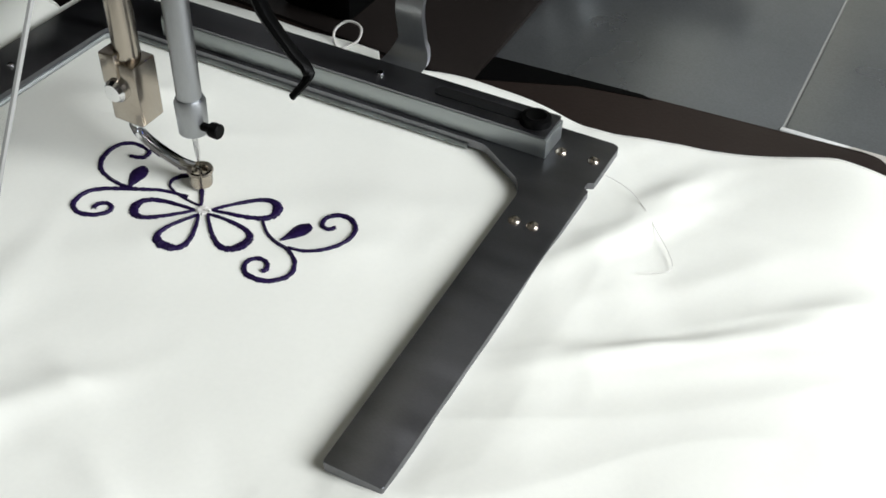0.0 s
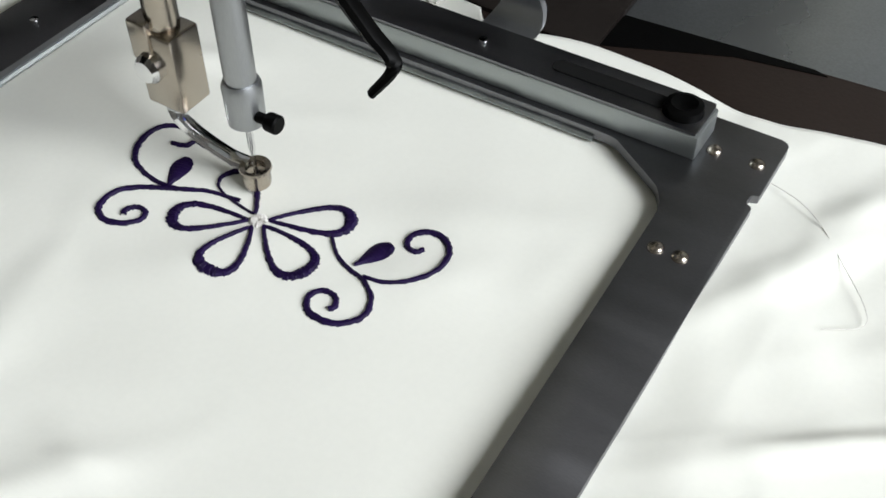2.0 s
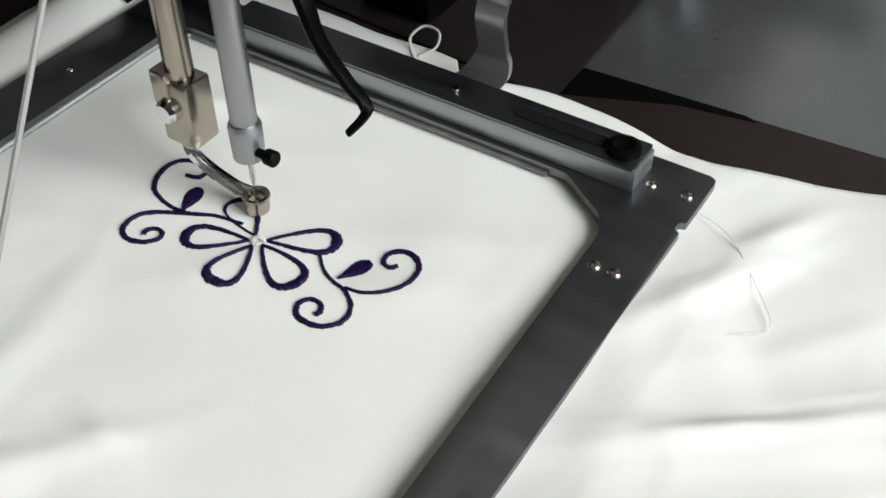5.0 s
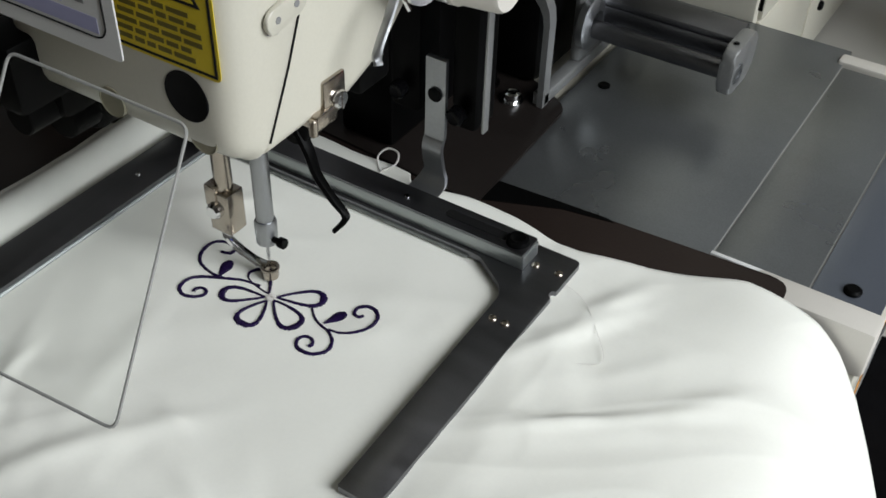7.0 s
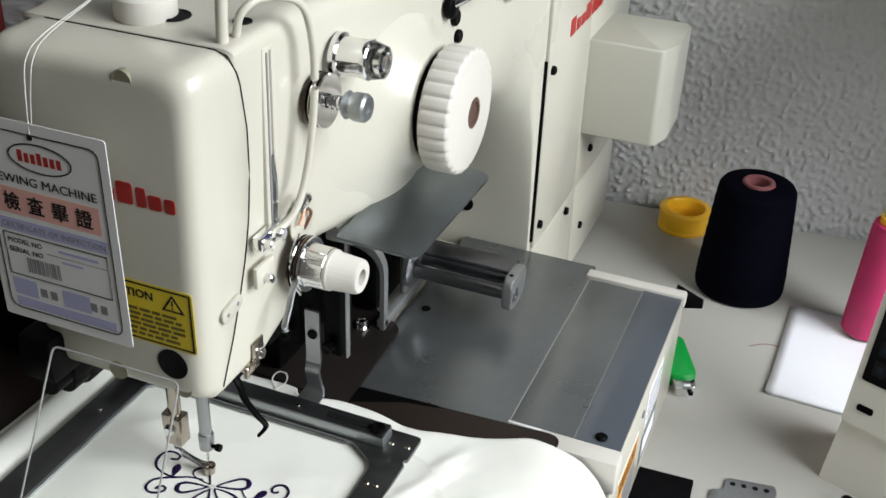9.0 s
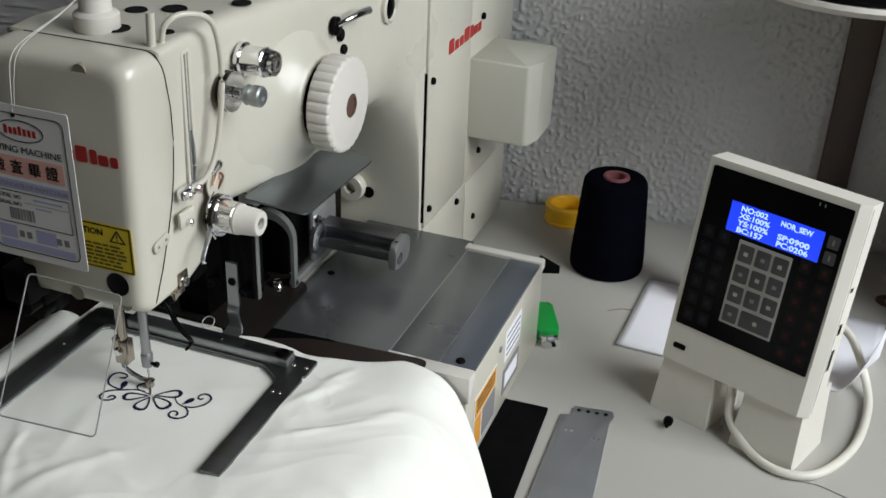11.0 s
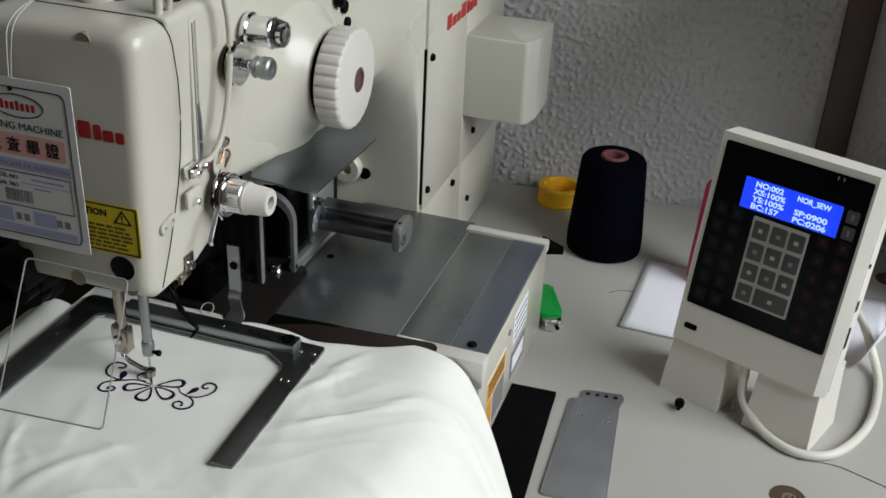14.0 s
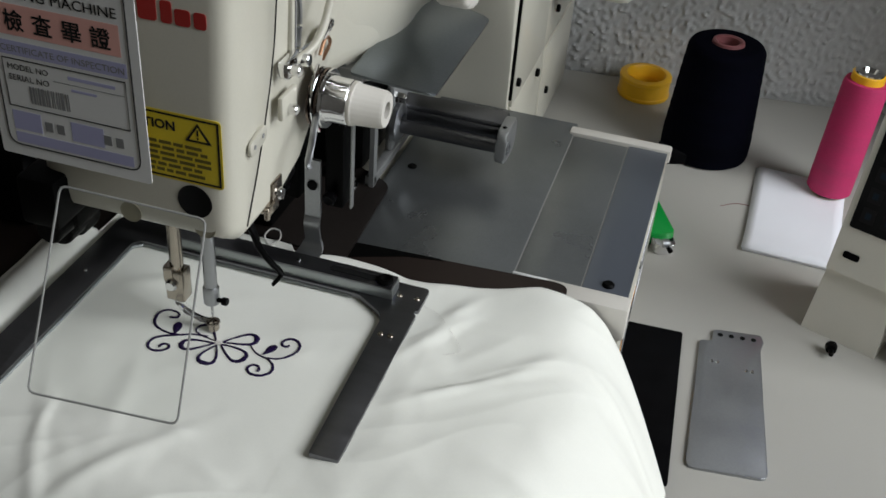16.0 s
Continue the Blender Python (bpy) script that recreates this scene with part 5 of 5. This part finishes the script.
    # it rests on the feed plate
    e = x - 0.2230 + 0.005 * noise.noise(Vector((y * 17, 3.1, 6.4)))
    k = min(1.0, max(0.0, (x - 0.140) / 0.06))
    k = k * k * (3 - 2 * k)
    floor = 0.1073 - 0.68 * (math.sqrt(e * e + 0.014 ** 2) + e - 0.0012) - 1.2 * max(0.0, -0.1075 - y)
    floor += k * (0.0030 + 0.0034 * noise.noise(Vector((x * 17 + y * 9, y * 15, 5.5))) + 0.0010 * r1 ** 5 + 0.0002 * r2 ** 4)
    floor += 0.0022 * min(1.0, max(0.0, (y - 0.100) / 0.004)) * min(1.0, max(0.0, (0.115 - x) / 0.02))
    z = 0.5 * (z + floor + math.sqrt((z - floor) ** 2 + (0.0011 + 0.0035 * k) ** 2))
    return max(z, 0.0022 + 0.0015 * (1 + noise.noise(Vector((x * 30, y * 30, 3)))))


def cloth():
    t = thing("white_cloth", (0.05, 0.0, 0.108), "white cotton cloth, creased, clamped and hanging off the bed", "cloth")
    bm = bmesh.new()
    n, mrows = 340, 320
    x0 = -0.130
    rows = []
    for j in range(mrows + 1):
        v = j / mrows
        row = []
        for i in range(n + 1):
            u = i / n
            x1 = 0.300 + 0.010 * v * v - 0.004 * (1 - v)
            x = x0 + (x1 - x0) * u
            # edge swings forward where it falls off the bed
            back = cloth_edge(x) if x < 0.19 else cloth_edge(0.19) - 1.9 * max(0.0, x - 0.235) ** 1.3
            front = -0.205
            y = back + (front - back) * (v ** 0.9)
            if x < -0.10:
                y = min(y, 0.075 + 0.6 * (x + 0.10))
            row.append(bm.verts.new((x, y, cloth_z(x, y))))
        rows.append(row)
    for a, b in zip(rows, rows[1:]):
        for i in range(n):
            bm.faces.new((a[i], b[i], b[i + 1], a[i + 1]))
    sheet = part("sheet", bm, M_CLOTH, t, smooth=80)
    so = sheet.modifiers.new("thickness", "SOLIDIFY")
    so.thickness, so.offset = 0.0007, -1
    return t


CLOTH = cloth()


def on_cloth(x, y, lift=0.0):
    return Vector((x, y, cloth_z(x, y) + lift))


def satin(points, widths, lift=0.0004, jag=0.10):
    """A raised ribbon of stitches with a jagged edge along points (x, y)."""
    pts = spline([Vector((x, y)) for x, y in points], 10)
    # even steps
    dense, acc = [pts[0]], 0.0
    for a, b in zip(pts, pts[1:]):
        n = max(1, int((b - a).length / 0.00035))
        for k in range(1, n + 1):
            dense.append(a + (b - a) * (k / n))
    rnd = random.Random(len(dense))
    bm = bmesh.new()
    rows = []
    last = len(dense) - 1
    for i, p in enumerate(dense):
        d = (dense[min(i + 1, last)] - dense[max(i - 1, 0)]).normalized()
        nrm = Vector((-d.y, d.x))
        s = i / last * (len(widths) - 1)
        k = min(int(s), len(widths) - 2)
        w = widths[k] + (widths[k + 1] - widths[k]) * (s - k)
        wl, wr = w * (0.5 + rnd.uniform(-jag, jag * 1.4)), w * (0.5 + rnd.uniform(-jag, jag * 1.4))
        z = 0.00028 + rnd.uniform(0, 0.00018)
        a, b = p + nrm * wl, p - nrm * wr
        rows.append([bm.verts.new(on_cloth(*a, lift * 0.3)), bm.verts.new(on_cloth(*(p + nrm * wl * 0.5), lift + z)), bm.verts.new(on_cloth(*(p - nrm * wr * 0.5), lift + z)), bm.verts.new(on_cloth(*b, lift * 0.3))])
    for r, q in zip(rows, rows[1:]):
        for k in range(3):
            bm.faces.new((r[k], r[k + 1], q[k + 1], q[k]))
    return bm


def embroidery():
    # drawn in millimetres against the clamp
    def at(x, y):
        return Vector((x * 0.001 - 0.005 + CX, y * 0.001 + CY))
    c = at(22.4, 1.7)
    f = part("embroidered_flower", satin([c + Vector((0.0013 * math.cos(a), 0.0013 * math.sin(a))) for a in [k * math.pi / 4 for k in range(9)]], [0.0022, 0.0022]), M_STRING, CLOTH, "dark purple embroidered flower with a white middle")
    # petals: drop-shaped loops, heavy at the tip; the upper one is being sewn and still thin
    heavy = [0.0009, 0.0011, 0.0015, 0.0020, 0.0027, 0.0031, 0.0028, 0.0021, 0.0015, 0.0011, 0.0009]
    begun = [0.0009, 0.0012, 0.0018, 0.0022, 0.0022, 0.0018, 0.0012, 0.0008, 0.0006, 0.0006, 0.0006]
    for deg, length, wide, body in ((32, 0.0226, 0.0046, heavy), (-22, 0.0212, 0.0050, heavy), (-89, 0.0192, 0.0049, heavy), (-154, 0.0214, 0.0044, heavy), (149, 0.0200, 0.0046, begun[::-1])):
        d = Vector((math.cos(radians(deg)), math.sin(radians(deg))))
        n = Vector((-d.y, d.x))
        pts = [c + d * (0.0026 + (length - 0.0026) * (0.5 - 0.5 * math.cos(math.pi * s))) + n * (wide * side * math.sin(math.pi * s ** 1.7)) for side, seq in ((1, [0, .25, .5, .68, .82, .92]), (-1, [.98, .92, .82, .68, .5, .25, 0])) for s in seq]
        part("petal", satin(pts, body), M_PURPLE, f)
    curls = [
        # scrolls of the right side
        [(41, 6.5), (45.2, 2.6), (50.2, 0.2), (55.6, -1.3), (60.2, -5), (61.4, -9.8), (58.6, -14), (53.8, -15.7), (49.3, -14.7), (47.5, -11.5), (49.2, -8.6), (52.6, -8.5), (54.3, -10.9), (53.5, -12.4)],
        [(54.8, -0.4), (60.2, 0.7), (65, 4.1), (68.4, 9.5), (68.2, 15.8), (64.5, 19.8), (59.9, 19.8), (57.1, 16.9), (57.9, 13.5), (60.7, 12.7), (62.1, 14.4)],
        # and of the left
        [(14, 5), (4.3, 3.2), (-4, -1.1), (-10.4, -4.5), (-14.6, -9), (-14.5, -14.8), (-10.7, -17.7), (-5.6, -16.6), (-2.5, -13.2), (-3.3, -10.5), (-6.1, -10.2), (-7.9, -12.6), (-7.1, -14.2)],
        [(4, 3), (-2, 0.1), (-9.9, -0.6), (-18.3, 2.2), (-22.6, 8.2), (-22.6, 15.0), (-18.4, 18.6), (-12.0, 18.0), (-11.2, 14.2), (-15.4, 12.6)],
    ]
    for run in curls:
        part("scroll", satin([at(x, y) for x, y in run], [0.0009, 0.0011, 0.0013, 0.0017, 0.0018, 0.0015, 0.0014, 0.0016]), M_PURPLE, f)
    for a, b in ((at(50.8, 1.7), at(54.6, 11.9)), (at(-4.8, -0.8), at(-7.8, 10.2))):
        part("leaf", satin([a, a.lerp(b, 0.25), a.lerp(b, 0.5), a.lerp(b, 0.75), b], [0.0005, 0.0018, 0.0034, 0.0048, 0.0055, 0.0052, 0.0026], jag=0.03), M_PURPLE, f)


embroidery()


def loose_threads():
    def lay(name, pts, r, material, label, grp=""):
        return tagged(part(name, tube(spline(pts, 8), r, 6), material), label, "thread", grp)
    # loop of thread behind the frame
    lay("thread_end", [(0.0100, 0.103, 0.1100), (0.0140, 0.108, 0.1122), (0.0120, 0.113, 0.1150), (0.0060, 0.113, 0.1155), (0.0035, 0.108, 0.1130), (0.0065, 0.104, 0.1102), (0.0100, 0.101, 0.1098)], 0.0005, M_STRING, "loop of white thread on the carriage plate")
    lay("thread_end", [on_cloth(0.118, 0.080, 0.0008), on_cloth(0.135, 0.073, 0.0015), on_cloth(0.148, 0.060, 0.0008), on_cloth(0.158, 0.046, 0.0012), on_cloth(0.150, 0.038, 0.0008)], 0.00011, M_STRING, "fine white thread lying on the cloth")
    lay("thread_end", [(0.508, 0.239, 0.0006), (0.538, 0.243, 0.0008), (0.563, 0.236, 0.0006), (0.589, 0.226, 0.0010)], 0.0004, M_GREYINK, "fine grey thread on the table")
    lay("thread_end", [(0.300, 0.460, 0.0006), (0.315, 0.470, 0.0009), (0.335, 0.470, 0.0006), (0.350, 0.462, 0.0008)], 0.0003, M_CORE, "fine reddish thread on the table")


loose_threads()

# ---------------------------------------------------------------- things on the table


def thread_cone():
    t = thing("thread_cone", (0.2735, 0.5625, 0.0), "large cone of black-navy thread standing on the table", "thread cone")
    m = WORLD[t]
    prof = [(0.0385, 0.001), (0.0430, 0.002), (0.0438, 0.006), (0.0437, 0.020)]
    for k in range(1, 22):
        u = k / 22
        prof.append((0.0437 - 0.0062 * u + 0.0003 * math.sin(k * 2.1), 0.020 + 0.089 * u))
    prof += [(0.0370, 0.1120), (0.0345, 0.1160), (0.0300, 0.1182), (0.0150, 0.1172)]
    part("wound_thread", lathe(prof, 64), M_NAVY, t, "", m)
    part("core", lathe([(0.0160, 0.0), (0.0160, 0.1160), (0.0150, 0.1195), (0.0128, 0.1202), (0.0104, 0.1190), (0.0100, 0.1110), (0.0098, 0.0)], 40), M_CORE, t, "dusty pink plastic core", m)
    part("core_depth", lathe([(0.0102, 0), (0.0102, 0.0005), (0, 0.0005)], 24), M_HOLE, t, "dark bore", m @ Matrix.Translation((0, 0, 0.105)))


thread_cone()


def tape_core():
    t = thing("tape_roll", (0.1970, 0.6630, 0.0), "empty yellow plastic tape reel on the table", "tape reel")
    m = WORLD[t]
    part("reel", lathe([(0.0270, 0.0), (0.0282, 0.001), (0.0285, 0.004), (0.0275, 0.005), (0.0275, 0.019), (0.0285, 0.0200), (0.0282, 0.0235), (0.0265, 0.0245), (0.0215, 0.0245), (0.0205, 0.0230), (0.0200, 0.0130), (0.0190, 0.0010)], 44), M_YELLOW, t, "", m)
    part("inner_web", lathe([(0.0200, 0.012), (0.0185, 0.0128), (0.0185, 0.0112), (0.0200, 0.0105)], 40), M_YELLOW, t, "", m)


tape_core()


def pink_spool():
    t = thing("pink_spool", (0.3960, 0.5250, 0.0045), "tall tube of bright pink thread standing on paper", "thread spool")
    m = WORLD[t] @ pose(0, 0, 0, -2, 2, 0)
    part("wound_thread", lathe([(0.0190, 0.001), (0.0208, 0.003), (0.0210, 0.02), (0.0207, 0.06), (0.0203, 0.110), (0.0190, 0.1150), (0.013, 0.1155)], 48), M_PINK, t, "", m)
    part("core", lathe([(0.0150, 0.0), (0.0150, 0.116), (0.0152, 0.122), (0.0130, 0.1225), (0.0125, 0.118), (0.0125, 0.0)], 36), M_YELLOW, t, "yellow core rim", m)
    part("core_cap", lathe([(0.0138, 0.1180), (0.0130, 0.1240), (0.0080, 0.1250), (0.0050, 0.1210), (0, 0.1210)], 30), M_CHROME, t, "shiny metallic end", m)


pink_spool()


def paper_pad(name, base, w, h, n, turn, label, curl=0.0, thick=0.0007):
    t = thing(name, pose(*base, 0, 0, turn), label, "paper")
    rnd = random.Random(n)
    for k in range(n):
        bm = bmesh.new()
        g = 10
        vs = [[bm.verts.new((w * (i / g - 0.5), h * (j / g - 0.5), thick * k + curl * max(0.0, (i / g + 1 - j / g - 1.35)) ** 2 + 0.0002)) for i in range(g + 1)] for j in range(g + 1)]
        for j in range(g):
            for i in range(g):
                bm.faces.new((vs[j][i], vs[j][i + 1], vs[j + 1][i + 1], vs[j + 1][i]))
        o = part("sheet", bm, M_PAPER, t, "", WORLD[t] @ pose(rnd.uniform(-0.001, 0.001), rnd.uniform(-0.001, 0.001), 0, 0, 0, rnd.uniform(-1.2, 1.2)), smooth=80)
        so = o.modifiers.new("thickness", "SOLIDIFY")
        so.thickness = 0.0005
    return t


paper_pad("paper_pad", (0.3680, 0.468, 0.0004), 0.082, 0.152, 5, -2.5, "small stack of white paper on the table")
paper_pad("paper_slip", (0.5600, 0.478, 0.0004), 0.052, 0.160, 2, -4, "white paper slip with a curled corner on the table", curl=0.22)


def lighter():
    t = thing("cigarette_lighter", pose(0.2440, 0.3960, 0.0, 0, 0, 24), "translucent green plastic lighter lying on the table", "lighter")
    m = WORLD[t]
    body = prism(rounded([(-0.0120, -0.026), (0.0120, -0.026), (0.0120, 0.034), (-0.0120, 0.034)], 0.005, 5), 0.0130, 0.002)
    b = part("body", body, M_GREEN, t, "", m)
    part("hood", prism(rounded([(-0.0085, -0.0400), (0.0085, -0.0400), (0.0100, -0.0262), (-0.0100, -0.0262)], 0.0030, 4), 0.0105, 0.0014), M_CHROME, t, "bright metal hood", m)
    part("spark_wheel", moved(rod(0.0040, 0.007, 20), m @ pose(-0.0035, -0.0365, 0.0095, 0, 90, 0)), M_STEEL, t, "small spark wheel")
    part("valve", moved(rod(0.0022, 0.005, 12), m @ pose(0.0035, -0.0390, 0.0060, 90, 0, 0)), M_BLACK, t, "")


lighter()


def felt():
    bm = prism(rounded([(0.2150, 0.0900), (0.2968, 0.0900), (0.2880, 0.2545), (0.2150, 0.2510)], 0.002, 2), 0.003, 0.0006)
    tagged(part("felt_mat", bm, M_FELT, None, "", Matrix.Translation((0, 0, 0.0002))), "black felt mat partly under the machine bed", "mat")


felt()


def metal_plate():
    t = thing("metal_template", (0.330, 0.190, 0.0), "flat grey metal template plate with small holes on the table", "template plate")
    out = rounded([(0.3062, 0.1123), (0.3609, 0.1187), (0.3480, 0.2560), (0.3500, 0.2660), (0.3476, 0.2746), (0.3110, 0.2690), (0.3110, 0.2540), (0.3020, 0.2520)], [0.006, 0.006, 0.001, 0.001, 0.002, 0.002, 0.001, 0.002], 4)
    p = part("plate", prism(out, 0.0022, 0.0004), mat("dull_galvanised", (0.36, 0.37, 0.38), 0.42, 0.75, vary=0.10, big=18, grain=700, bump=0.1), t)
    for k in range(4):
        part("hole", lathe([(0.0021, 0), (0.0021, 0.0004), (0, 0.0003)], 14), M_HOLE, p, "", Matrix.Translation((0.3165 + 0.0085 * k, 0.2635 + 0.0010 * k, 0.0022)))
    for x, y in ((0.3130, 0.2290), (0.3175, 0.2295), (0.3390, 0.2270), (0.3435, 0.2275)):
        part("rivet", lathe([(0.0016, 0), (0.0012, 0.0008), (0, 0.0010)], 12), M_CHROME, p, "", Matrix.Translation((x, y, 0.0022)))


metal_plate()


def control_panel():
    """Operator panel leaning back on two feet."""
    t = thing("control_panel", (0.450, 0.285, 0.0), "warm white control panel with a lit blue display", "control panel")
    W, H, T = 0.1500, 0.2000, 0.030
    # local: x along the width, y up the face, z out of the face
    m = Matrix.Translation((0.3820, 0.3062, 0.0577)) @ pose(0, 0, 0, 0, 0, -21.5) @ pose(0, 0, 0, 90 - 9.5, 0, 0) @ Matrix.Diagonal((0.97, 1, 1, 1))
    shell = prism([(0, -T), (W, -T), (W, -0.0075), (W - 0.0085, 0), (0, 0)], H)
    shell.transform(Matrix(((1, 0, 0, 0), (0, 0, 1, 0), (0, 1, 0, 0), (0, 0, 0, 1))))
    body = part("housing", bevelled(shell, 0.0018, 2), M_PANEL, t, "", m)
    face = part("membrane", prism(rounded([(0.0050, 0.0385), (W - 0.0110, 0.0385), (W - 0.0110, H - 0.0065), (0.0050, H - 0.0065)], 0.002, 3), 0.0008), M_BLACKG, t, "black glossy key membrane", m @ Matrix.Translation((0, 0, 0)))
    # display
    x0, x1, y0, y1 = 0.0310, 0.1200, 0.1405, 0.1680
    part("display", rbox(x0, x1, y0, y1, 0.0008, 0.0011, 0), M_LCD, face, "lit blue display with pale characters", m)
    rows = (("NO:002", 0.0410, 0.1615), ("NOR_SEW", 0.0800, 0.1605), ("XS:100%", 0.0410, 0.1550), ("YS:100%", 0.0410, 0.1485), ("SP:0900", 0.0800, 0.1485), ("BC:157", 0.0410, 0.1420), ("PC:0206", 0.0800, 0.1420))
    for text, x, y in rows:
        lettering("display_text", text, 0.0068, M_LCDT, face, m @ Matrix.Translation((x, y, 0.0013)), 0.0043 * len(text), bold=0.00018)
    # keypad
    kx, ky = 0.0470, 0.0565
    part("key_frame", prism(rounded([(kx, ky), (kx + 0.0520, ky), (kx + 0.0520, ky + 0.0800), (kx, ky + 0.0800)], 0.001, 2), 0.0012), M_KEYF, face, "light grey keypad frame", m)
    for r in range(4):
        for c in range(3):
            if r == 0 and c == 2:
                continue
            wide = 0.0310 if (r == 0 and c == 1) else 0.0142
            a, b = kx + 0.0022 + 0.0168 * c, ky + 0.0022 + 0.0195 * r
            k = part("key", prism(rounded([(a, b), (a + wide, b), (a + wide, b + 0.0160), (a, b + 0.0160)], 0.0016, 3), 0.0018, 0.0003), M_KEY, face, "", m)
            part("key_print", rbox(a + wide / 2 - 0.002, a + wide / 2 + 0.002, b + 0.006, b + 0.0095, 0.0018, 0.0019, 0), M_KEYF if (r + c) % 2 else M_GREYINK, k, "", m)
    for side, xs in ((0, (0.0105, 0.0265)), (1, (0.1060, 0.1240))):
        for x in xs:
            for r in range(6):
                y = 0.045 + 0.0165 * r
                part("membrane_key", prism(rounded([(x, y), (x + 0.0105, y), (x + 0.0105, y + 0.0120), (x, y + 0.0120)], 0.001, 2), 0.0010), M_KEYD, face, "", m)
                part("key_print", rbox(x + 0.003, x + 0.0075, y + 0.0035, y + 0.0085, 0.0009, 0.0011, 0), M_KEYR if side else M_KEYB, face, "", m)
    for y in (0.1420, 0.1560):
        part("arrow_key", prism(rounded([(0.1240, y), (0.1345, y), (0.1345, y + 0.0110), (0.1240, y + 0.0110)], 0.001, 2), 0.0011), M_KEY, face, "", m)
        part("arrow", rbox(0.1285, 0.1300, y + 0.003, y + 0.008, 0.0011, 0.0013, 0), M_GREYINK, face, "", m)
    for x in (0.108, 0.113):
        part("lamp", rbox(x, x + 0.0012, 0.1880, 0.1910, 0.0008, 0.0010, 0), M_GREYINK, face, "", m)
    part("badge", prism(rounded([(0.0085, 0.0135), (0.0215, 0.0135), (0.0215, 0.0190), (0.0085, 0.0190)], 0.002, 3), 0.0008), M_BLACKG, body, "small black badge", m)
    # card slot and screws on the right edge
    for y, l in ((0.045, 0.020), (0.080, 0.010), (0.120, 0.004)):
        part("edge_slot", rbox(W - 0.0004, W + 0.0003, y, y + l, -0.020, -0.014, 0), M_HOLE, body, "", m)
    part("edge_joint", rbox(W - 0.0004, W + 0.0002, 0.004, H - 0.004, -0.0110, -0.0100, 0), M_GREYINK, body, "", m)
    # two feet
    def foot(xa, xb):
        a, b = m @ Vector((xa, 0.006, -0.003)), m @ Vector((xb, 0.006, -0.003))
        back = (m.to_3x3() @ Vector((0, 0.45, -1))).normalized()
        back.z = 0
        back.normalize()
        secs = []
        fwd = -back
        for s, zz, ext in ((0, 0.0, 0.008), (1, 0.055, 0.0), (2, 0.072, -0.004)):
            pa, pb = a.copy(), b.copy()
            pa.z = pb.z = zz
            if s == 2:
                pa.z, pb.z = a.z + 0.004, b.z + 0.004
            wid = (pb - pa).normalized() * (0.003 if s == 0 else 0.0)
            secs.append([pa + fwd * ext - wid, pb + fwd * ext + wid, pb + back * 0.055 + wid, pa + back * 0.055 - wid])
        bm = loft([[tuple(p) for p in s] for s in secs])
        return bevelled(bm, 0.002, 2)
    part("foot", foot(0.000, 0.056), M_PANEL, t, "")
    part("foot", foot(0.088, 0.146), M_PANEL, t, "")
    k = part("foot_screw", moved(lathe([(0.0045, 0), (0.0048, 0.002), (0.0040, 0.006), (0.002, 0.0065), (0.0018, 0.012), (0, 0.012)], 16), axis_ny(0.4000, 0.2780, 0.0062)), M_BLACK, t, "black thumb screw")
    part("foot_screw", moved(rod(0.0018, 0.012, 10), axis_ny(0.4480, 0.2990, 0.006)), M_STEEL, t, "")
    # cable
    c0 = m @ Vector((0.070, 0.004, -0.014))
    pts = [c0, (c0.x + 0.001, c0.y - 0.006, 0.050), (c0.x + 0.004, c0.y - 0.014, 0.022), (0.4765, 0.2610, 0.0060), (0.506, 0.2435, 0.0045), (0.539, 0.2546, 0.0045), (0.567, 0.306, 0.0045), (0.578, 0.371, 0.0050), (0.574, 0.413, 0.012), (0.554, 0.432, 0.045), (0.525, 0.405, 0.085)]
    part("cable", tube(spline(pts, 8), 0.0042, 12), M_CABLE, t, "cream cable looped on the table")
    return t


control_panel()


def thread_stand():
    t = thing("thread_stand", (0.6050, 0.6950, 0.0), "white pole thread stand with a round tray", "thread stand")
    x, y = 0.6050, 0.6950
    part("pole", rod(0.0085, 0.50, 24), M_WHITEPL, t, "white metal pole", Matrix.Translation((x, y, 0.004)))
    part("lock_nut", lathe([(0.0180, 0), (0.0185, 0.002), (0.0180, 0.0035), (0.0135, 0.004), (0.0135, 0.012), (0.0125, 0.0135), (0.0087, 0.0135)], 6 * 4), M_CHROME, t, "bright lock nut", Matrix.Translation((x, y, 0)))
    part("tray", lathe([(0.0, 0.004), (0.080, 0.003), (0.100, 0.0), (0.112, 0.002), (0.118, 0.008), (0.116, 0.012), (0.108, 0.007), (0.098, 0.006), (0.0, 0.009)], 56), M_WHITEPL, t, "round white tray", Matrix.Translation((0.490, 0.560, 0.3620)))
    part("tray_pad", lathe([(0.040, 0.0085), (0.090, 0.0075), (0.090, 0.0105), (0.040, 0.0115)], 48), M_BLACK, t, "dark pad on the tray", Matrix.Translation((0.490, 0.560, 0.3620)))
    part("tray_arm", tube([(x, y, 0.365), (0.490, 0.560, 0.363)], 0.005, 10), M_WHITEPL, t)


thread_stand()
